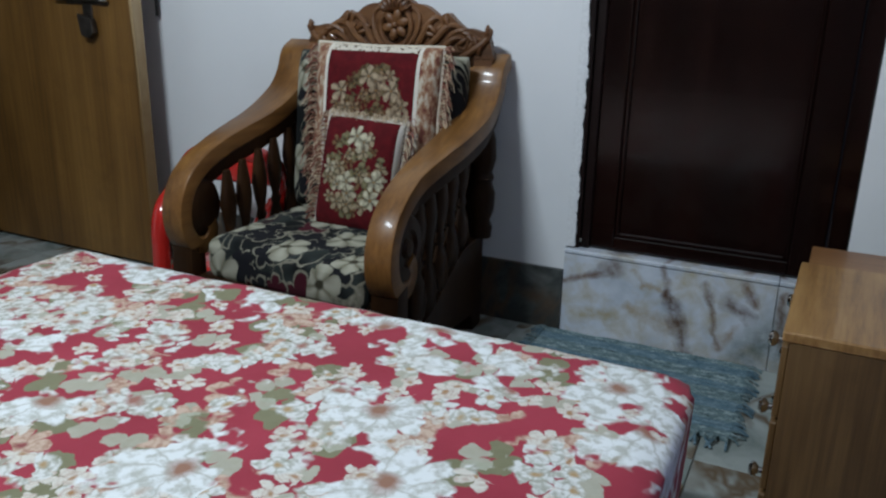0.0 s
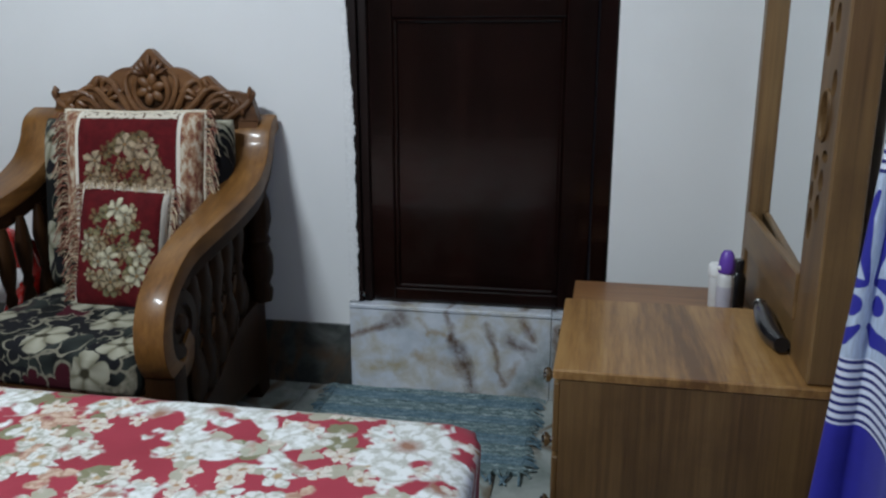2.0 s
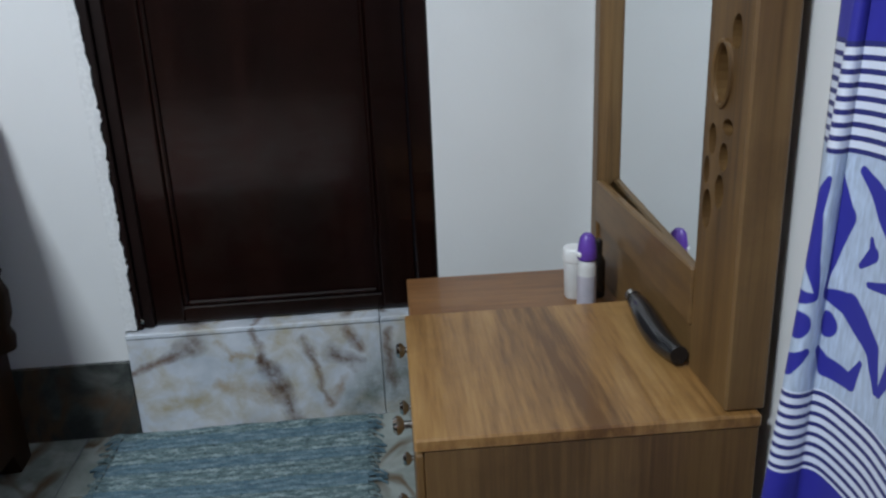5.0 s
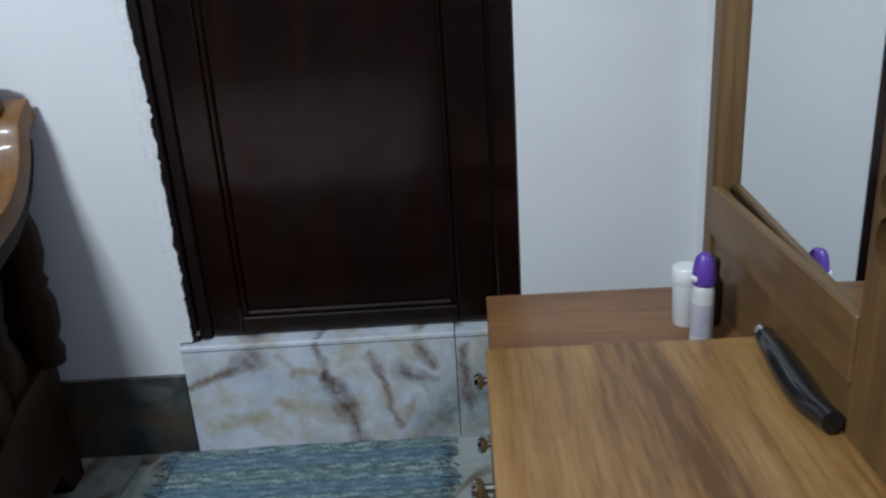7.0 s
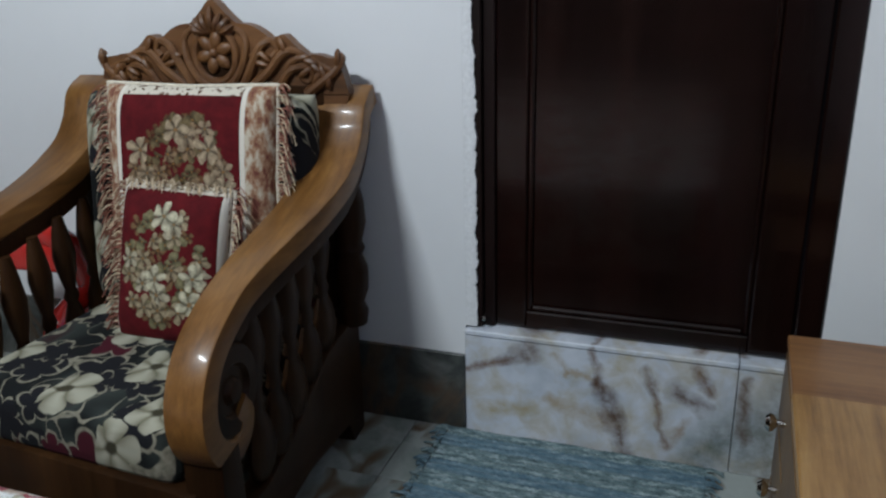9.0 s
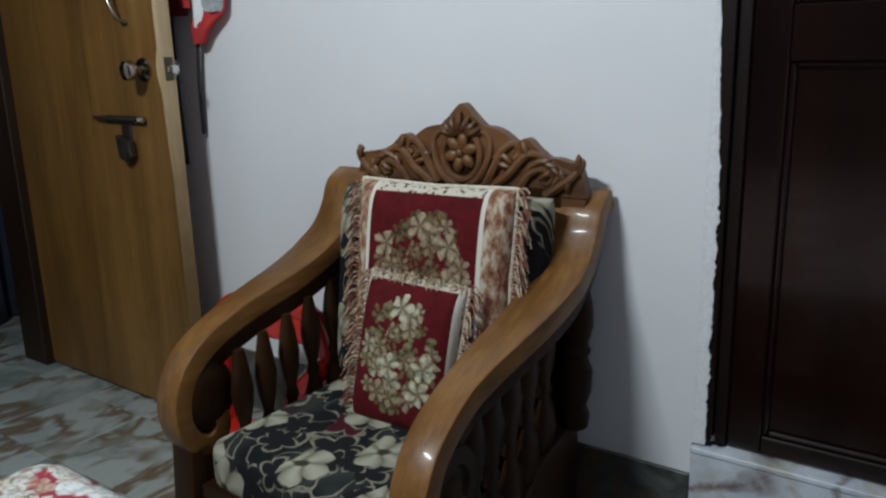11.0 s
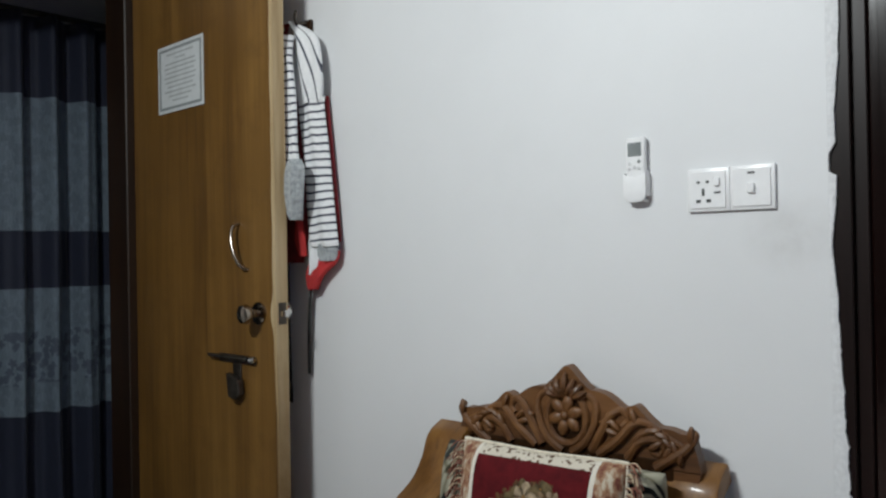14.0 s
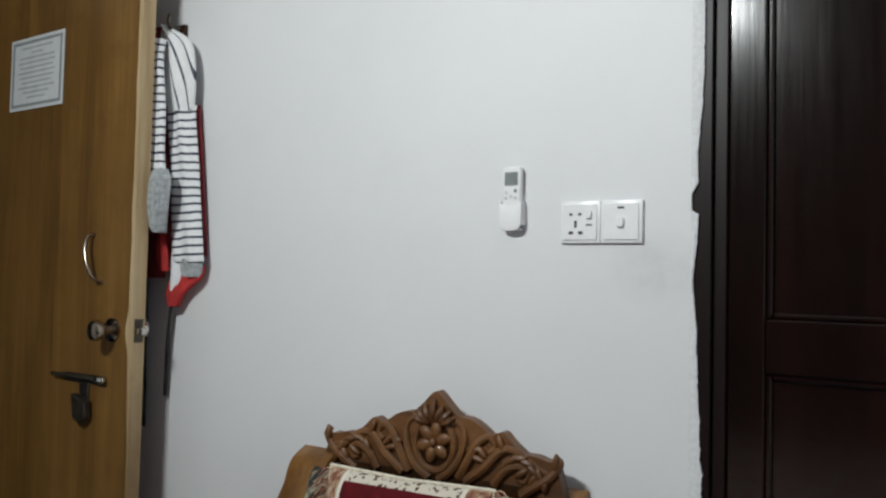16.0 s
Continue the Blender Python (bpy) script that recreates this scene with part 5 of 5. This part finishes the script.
bmesh.ops.transform(bm, matrix=Matrix.Translation((0.006, 0.129, 0)) @ Matrix.Rotation(radians(-1.9), 4, "Z"), verts=bm.verts)
part("glass", stand(bm), MIRROR, mirror, "clear mirror glass")
for up in (0.0, 0.285, 0.57):
    ring = [Vector((0.001, 0.128 - 0.43 * 0.1115 + 0.025 * math.cos(a), 0.875 + up + 0.038 * math.sin(a))) for a in [k * math.pi / 14 for k in range(29)]]
    part("carved_ring", stand(tube(bmesh.new(), ring, 0.0035, 6)), TEAK_UP_SHADED, mirror, "", True)

# things on the dressing table
can = thing("spray_bottle", "white spray bottle with purple cap on the dressing table", "bottle", (0.952, -0.432, 0.415), 20)
can.scale = (0.78, 0.78, 1.05)
part("body", lathe(bmesh.new(), ((0.020, 0), (0.0215, 0.004), (0.0215, 0.085), (0.019, 0.094), (0.014, 0.098)), (0, 0, 0), 20), CLEAR_WHITE, can, "", True)
part("label_band", lathe(bmesh.new(), ((0.0218, 0.02), (0.0218, 0.07)), (0, 0, 0), 20), plain("mauve_label", (0.46, 0.44, 0.50), 0.4), can, "faded mauve label", True)
bm = lathe(bmesh.new(), ((0.021, 0.098), (0.0225, 0.102), (0.021, 0.118), (0.017, 0.135), (0.010, 0.142)), (0, 0, 0), 20)
cap = part("cap", bm, PURPLE, can, "purple flip cap", True)
part("cap_lip", boxes((-0.026, -0.008, -0.008, 0.008, 0.104, 0.112), bevel=0.002), WHITE_PLASTIC, cap)
jar = thing("jar", "milky plastic jar with white lid on the dressing table", "jar", (0.951, -0.352, 0.415))
jar.scale = (0.95, 0.95, 0.98)
part("body", lathe(bmesh.new(), ((0.018, 0), (0.020, 0.004), (0.022, 0.072), (0.020, 0.078)), (0, 0, 0), 22), CLEAR_WHITE, jar, "", True)
part("lid", lathe(bmesh.new(), ((0.023, 0.074), (0.024, 0.077), (0.024, 0.097), (0.021, 0.101)), (0, 0, 0), 22), WHITE_PLASTIC, jar, "ribbed white lid", True)
tin = thing("dark_bottle", "small dark bottle behind the spray bottle", "bottle", (0.99, -0.355, 0.415))
part("body", lathe(bmesh.new(), ((0.017, 0), (0.018, 0.003), (0.018, 0.07), (0.010, 0.085)), (0, 0, 0), 16), BLACK_PLASTIC, tin, "", True)
part("cap", lathe(bmesh.new(), ((0.011, 0.083), (0.012, 0.086), (0.012, 0.108), (0.009, 0.112)), (0, 0, 0), 16), BLACK_PLASTIC, tin, "", True)
brush = thing("hair_brush", "glossy black hairbrush lying against the mirror base", "hairbrush")
bm = bmesh.new()
bp = smooth_path([(1.000, -0.549, 0.486), (0.995, -0.60, 0.488), (0.991, -0.655, 0.484), (0.990, -0.71, 0.482), (0.996, -0.757, 0.484)], 6)
tube(bm, bp, 0.0165, 12, lambda t: 0.75 + 0.45 * math.sin(min(1, t * 1.05) * 2.9) * 0.9 if t > 0.03 else 0.6)
part("handle", bm, BLACK_PLASTIC, brush, "", True)
bm = bmesh.new()
tube(bm, [Vector((1.0015, -0.537, 0.485)), Vector((1.001, -0.543, 0.486)), Vector((1.000, -0.550, 0.486))], 0.0135, 12)
part("end_ring", bm, CHROME, brush, "bright metal end", True)

# ---- blue curtain on the east wall ----
blue = thing("curtain", "royal blue curtain with white stripes and scroll pattern", "curtain")
plan = smooth_path([(1.115, -0.945, 0), (1.045, -0.985, 0), (0.992, -1.0, 0), (1.00, -1.012, 0), (1.05, -1.01, 0), (1.10, -1.03, 0), (1.105, -1.09, 0), (1.06, -1.15, 0), (1.03, -1.185, 0), (1.05, -1.22, 0), (1.105, -1.26, 0), (1.06, -1.34, 0), (1.02, -1.40, 0), (1.06, -1.45, 0), (1.11, -1.50, 0), (1.07, -1.58, 0), (1.03, -1.63, 0), (1.06, -1.70, 0), (1.11, -1.76, 0)], 7)
plan = [Vector((p.x if p.x < 1.02 else 1.02 + (p.x - 1.02) * 0.38, p.y, 0)) for p in plan]
cloth_sheet("curtain_cloth", [(p.x, p.y) for p in plan], 0.06, 2.1, 60, BLUE_CURTAIN, blue, 0.003, 0.006)
for v in bpy.data.objects["curtain_cloth.001"].data.vertices:
    lean = min(0.055, max(0.0, 0.02 + 0.065 * (v.co.z - 0.5)))
    v.co.x += lean * max(0.0, (1.068 - v.co.x) / 0.076)
part("curtain_rod", tube(bmesh.new(), [Vector((1.05, -0.9, 2.115)), Vector((1.05, -1.4, 2.115)), Vector((1.05, -1.9, 2.115))], 0.011), BRASS_DARK, blue, "", True)
for y in (-0.93, -1.86):
    part("rod_bracket", boxes((1.045, RIGHT, y - 0.008, y + 0.008, 2.107, 2.123)), BRASS_DARK, blue)

# ---- red plastic chair beside the armchair ----
plastic = thing("plastic_chair", "small glossy red plastic chair beside the armchair", "chair", (-0.990, -0.280, 0), 6)
bm = bmesh.new()
arch = smooth_path([(-0.205, 0.03, 0.02), (-0.20, 0.03, 0.30), (-0.19, 0.035, 0.46), (-0.13, 0.04, 0.535), (0, 0.045, 0.555), (0.13, 0.04, 0.535), (0.19, 0.035, 0.46), (0.20, 0.03, 0.30), (0.205, 0.03, 0.02)], 7)
tube(bm, arch, 0.037, 14, None, 0.75)
part("back_frame", bm, RED_PLASTIC, plastic, "rounded arched back rim", True, 60)
bm = bmesh.new()
box(bm, -0.165, 0.165, 0.022, 0.056, 0.445, 0.53, 0.016, 4)
part("back_panel", bm, RED_PLASTIC, plastic, "", True, 50)
bm = bmesh.new()
box(bm, -0.17, 0.17, -0.11, 0.04, 0.135, 0.165, 0.014, 3)
part("seat", bm, RED_PLASTIC, plastic, "", True, 50)
for s in (-1, 1):
    bm = bmesh.new()
    tube(bm, smooth_path([(s * 0.195, 0.02, 0.40), (s * 0.20, -0.04, 0.40), (s * 0.195, -0.09, 0.36), (s * 0.19, -0.115, 0.29), (s * 0.19, -0.12, 0.18), (s * 0.20, -0.125, 0.0)], 6), 0.031, 12, None, 0.85)
    part("armrest", bm, RED_PLASTIC, plastic, "", True, 60)

for ob in plastic.children:
    for v in ob.data.vertices:
        v.co.z *= 0.855
        v.co.x *= 0.91

# ---- clothes on the wall hooks behind the open door ----
rail = thing("coat_hooks", "small dark metal wall hooks behind the door", "coat hook")
part("hook_plate", boxes((-1.66, -1.45, -0.012, 0.0, 1.885, 1.925), bevel=0.003), CHAIR_DARK_SHADED, rail)
for x in (-1.62, -1.55, -1.47):
    part("hook", tube(bmesh.new(), smooth_path([(x, -0.010, 1.915), (x, -0.045, 1.905), (x, -0.055, 1.925), (x, -0.05, 1.945)], 5), 0.005, 8), BRASS_DARK, rail, "", True)


def garment(name, rows, material, parent, thick, folds=5, seed=0.0, label=""):
    """A limp hanging piece: rows of (z, x_left, x_right, y_front), folded and closed at the back."""
    bm = bmesh.new()
    uvl = bm.loops.layers.uv.new("UVMap")
    n = 26
    pts = smooth_path([(r[1], r[2], r[0]) for r in rows], 6)
    ys = smooth_path([(r[3], 0, 0) for r in rows], 6)
    loops = []
    for (p, q) in zip(pts, ys):
        ring = []
        for k in range(n):
            a = 2 * math.pi * k / n
            u = 0.5 - 0.5 * math.cos(a)
            x = p.x + (p.y - p.x) * u
            d = math.sin(a)
            f = 0.22 * math.sin(u * folds * 6.28 + p.z * 3 + seed) + 0.15 * noise.noise(Vector((u * 4, p.z * 6, seed)))
            y = q.x - (thick * (0.75 + f) * d if d > 0 else thick * 0.35 * d)
            ring.append((bm.verts.new((x, min(y, -0.003), p.z)), u * 0.25, p.z))
        loops.append(ring)
    for a, b in zip(loops, loops[1:]):
        for k in range(n):
            q = (a[k], a[(k + 1) % n], b[(k + 1) % n], b[k])
            f = bm.faces.new([v[0] for v in q])
            for lp, v in zip(f.loops, q):
                lp[uvl].uv = (v[1], v[2])
    bm.faces.new([v[0] for v in loops[0]])
    bm.faces.new([v[0] for v in loops[-1]][::-1])
    bmesh.ops.recalc_face_normals(bm, faces=bm.faces)
    return part(name, bm, material, parent, label, True, 80)


shirt = thing("striped_shirt", "white navy-striped shirt hanging on a wall hook", "shirt")
garment("hood", [(1.918, -1.508, -1.490, -0.03), (1.86, -1.522, -1.395, -0.035), (1.79, -1.510, -1.366, -0.04), (1.72, -1.490, -1.362, -0.04), (1.66, -1.470, -1.372, -0.035)], HOOD_CLOTH, shirt, 0.032, 2, 2.0, "white hood with slanting stripes")
garment("sleeve", [(1.68, -1.482, -1.366, -0.03), (1.64, -1.478, -1.364, -0.035), (1.51, -1.460, -1.345, -0.035), (1.37, -1.450, -1.329, -0.035), (1.25, -1.441, -1.313, -0.035), (1.235, -1.435, -1.316, -0.03)], STRIPED, shirt, 0.027, 2, 1.0)
garment("shirt_front", [(1.86, -1.478, -1.445, -0.08), (1.80, -1.488, -1.441, -0.09), (1.66, -1.502, -1.424, -0.09), (1.53, -1.515, -1.422, -0.09), (1.45, -1.495, -1.41, -0.085)], STRIPED, shirt, 0.026, 3, 4.0)
garment("cuff", [(1.245, -1.425, -1.318, -0.033), (1.215, -1.405, -1.322, -0.03), (1.195, -1.395, -1.33, -0.028)], GREY_CLOTH, shirt, 0.024, 3, 2.0, "grey ribbed cuff")
garment("knot", [(1.49, -1.435, -1.395, -0.10), (1.46, -1.465, -1.372, -0.105), (1.405, -1.468, -1.378, -0.105), (1.345, -1.455, -1.39, -0.10), (1.315, -1.435, -1.40, -0.095)], GREY_CLOTH, shirt, 0.03, 5, 7.0, "bunched grey cloth")
garment("tail", [(1.26, -1.432, -1.400, -0.042), (1.20, -1.434, -1.392, -0.042), (1.155, -1.436, -1.412, -0.04)], WHITE_CLOTH, shirt, 0.012, 1, 3.0, "white shirt tail")
red = thing("red_garment", "dark red garment hanging behind the striped shirt", "clothes")
garment("cloth", [(1.925, -1.64, -1.53, -0.02), (1.75, -1.66, -1.47, -0.025), (1.50, -1.66, -1.44, -0.025), (1.30, -1.655, -1.45, -0.025), (1.19, -1.645, -1.49, -0.02)], RED_CLOTH, red, 0.024, 4, 3.0)
garment("edge", [(1.68, -1.42, -1.372, -0.012), (1.50, -1.40, -1.349, -0.014), (1.34, -1.385, -1.331, -0.014), (1.25, -1.37, -1.325, -0.012)], RED_CLOTH, red, 0.012, 1, 3.0)
garment("bright_hem", [(1.225, -1.43, -1.318, -0.022), (1.19, -1.455, -1.33, -0.025), (1.15, -1.466, -1.385, -0.03), (1.11, -1.463, -1.418, -0.025)], BRIGHT_RED_CLOTH, red, 0.020, 2, 5.0, "bright red hem")
garment("bright_fold", [(1.32, -1.50, -1.475, -0.035), (1.26, -1.50, -1.455, -0.04), (1.21, -1.485, -1.455, -0.035)], BRIGHT_RED_CLOTH, red, 0.016, 2, 9.0)
for x, lean, z0, z1, w in ((-1.577, 0.0, 0.758, 1.20, 0.017), (-1.480, 0.022, 0.854, 1.16, 0.009)):
    strap = thing("strap", "black strap hanging down the wall", "strap", group="straps behind the door")
    bm = bmesh.new()
    p = smooth_path([(x + lean * 1.2, -0.02, z1), (x + lean * 0.5, -0.02, (z0 + z1) / 2), (x, -0.014, z0)], 8)
    tube(bm, p, w, 8, None, 0.35)
    part("webbing", bm, BLACK_CLOTH, strap, "", True)

# ---- remote control and switches on the wall ----
holder = thing("remote_holder", "white plastic remote holder on the wall", "holder", (-0.376, 0, 0.055))
holder.scale = (0.87, 0.9, 0.96)
bm = bmesh.new()
prism(bm, [(-0.030, 1.374), (-0.030, 1.325), (-0.024, 1.313), (-0.010, 1.309), (0.010, 1.309), (0.024, 1.313), (0.030, 1.325), (0.030, 1.374), (0.018, 1.366), (0.0, 1.363), (-0.018, 1.366)], "y", -0.027, -0.0235, 0.001)
box(bm, -0.030, -0.0268, -0.0235, 0.0, 1.322, 1.374)
box(bm, 0.0268, 0.030, -0.0235, 0.0, 1.322, 1.374)
box(bm, -0.024, 0.024, -0.0235, 0.0, 1.311, 1.3145)
box(bm, -0.0268, 0.0268, -0.003, 0.0, 1.3145, 1.39)
part("pocket", bm, WHITE_PLASTIC, holder, "", True)
remote = thing("remote_control", "white air conditioner remote in its wall holder", "remote control", (-0.376, 0, 0.055))
remote.scale = (0.87, 0.9, 0.96)
rb = part("body", boxes((-0.0255, 0.0255, -0.0225, -0.0045, 1.318, 1.452), bevel=0.004), WHITE_PLASTIC, remote, "", True)
part("display", boxes((-0.018, 0.018, -0.0235, -0.0222, 1.410, 1.440), bevel=0.0004), GREY_SCREEN, remote, "grey display")
for i, (x, z) in enumerate(((-0.013, 1.395), (0.012, 1.398), (-0.014, 1.383), (0.0, 1.386), (0.012, 1.383))):
    part("button", lathe(bmesh.new(), ((0.0045, 0), (0.0045, 0.0012), (0.003, 0.0018)), (x, -0.0222, z), 10, turn_y), GREY_SCREEN if i == 1 else CLEAR_WHITE, remote, "", True)


def wall_plate(x, name, label):
    t = thing(name, label, "switch", (x, 0, 1.328))
    bm = bmesh.new()
    box(bm, -0.0433, 0.0433, -0.009, 0.0, -0.043, 0.043, 0.002, 2)
    part("plate", bm, WHITE_PLASTIC, t, "", True)
    part("inner_frame", boxes((-0.036, 0.036, -0.0118, -0.0088, -0.036, 0.036), bevel=0.0003), WHITE_PLASTIC, t, "", True)
    return t


socket = wall_plate(-0.2215, "socket_plate", "white square socket plate with universal pins and switch")
for x, z, w, h in ((-0.019, 0.016, 0.006, 0.005), (0.000, 0.016, 0.006, 0.005), (-0.009, -0.004, 0.005, 0.014), (-0.019, -0.022, 0.009, 0.006), (0.002, -0.022, 0.009, 0.006), (0.020, -0.006, 0.013, 0.003)):
    part("slot", boxes((x - w / 2, x + w / 2, -0.0132, -0.0118, z - h / 2, z + h / 2)), DARK_SLOT, socket)
part("rocker", boxes((0.014, 0.026, -0.017, -0.0118, 0.006, 0.024), bevel=0.002), WHITE_PLASTIC, socket, "", True)
swi = wall_plate(-0.1345, "switch_plate", "white square single switch plate on the wall")
part("slot", boxes((-0.007, 0.007, -0.0132, -0.0118, 0.026, 0.0295)), DARK_SLOT, swi)
part("rocker", boxes((-0.007, 0.007, -0.018, -0.0118, -0.012, 0.008), bevel=0.002), WHITE_PLASTIC, swi, "", True)

# ---- floor tiles ----
me = bpy.data.meshes.new("floor_tile")
bm = box(bmesh.new(), -0.149, 0.149, -0.149, 0.149, -0.006, 0.0, 0.0015)
bm.to_mesh(me)
bm.free()
me.materials.append(FLOOR_STONE)
for i in range(15):
    for j in range(16):
        x, y = RIGHT - 0.15 - 0.30 * i, -0.15 + 0.96 - 0.30 * j
        if (x > LEFT and y > -0.02) or y < FRONT or (x < LEFT - 0.1 and y < -2.2) or x < -3.05:
            continue
        t = new("tile", me)
        t.location = (x, y, 0)
        t.parent = floor
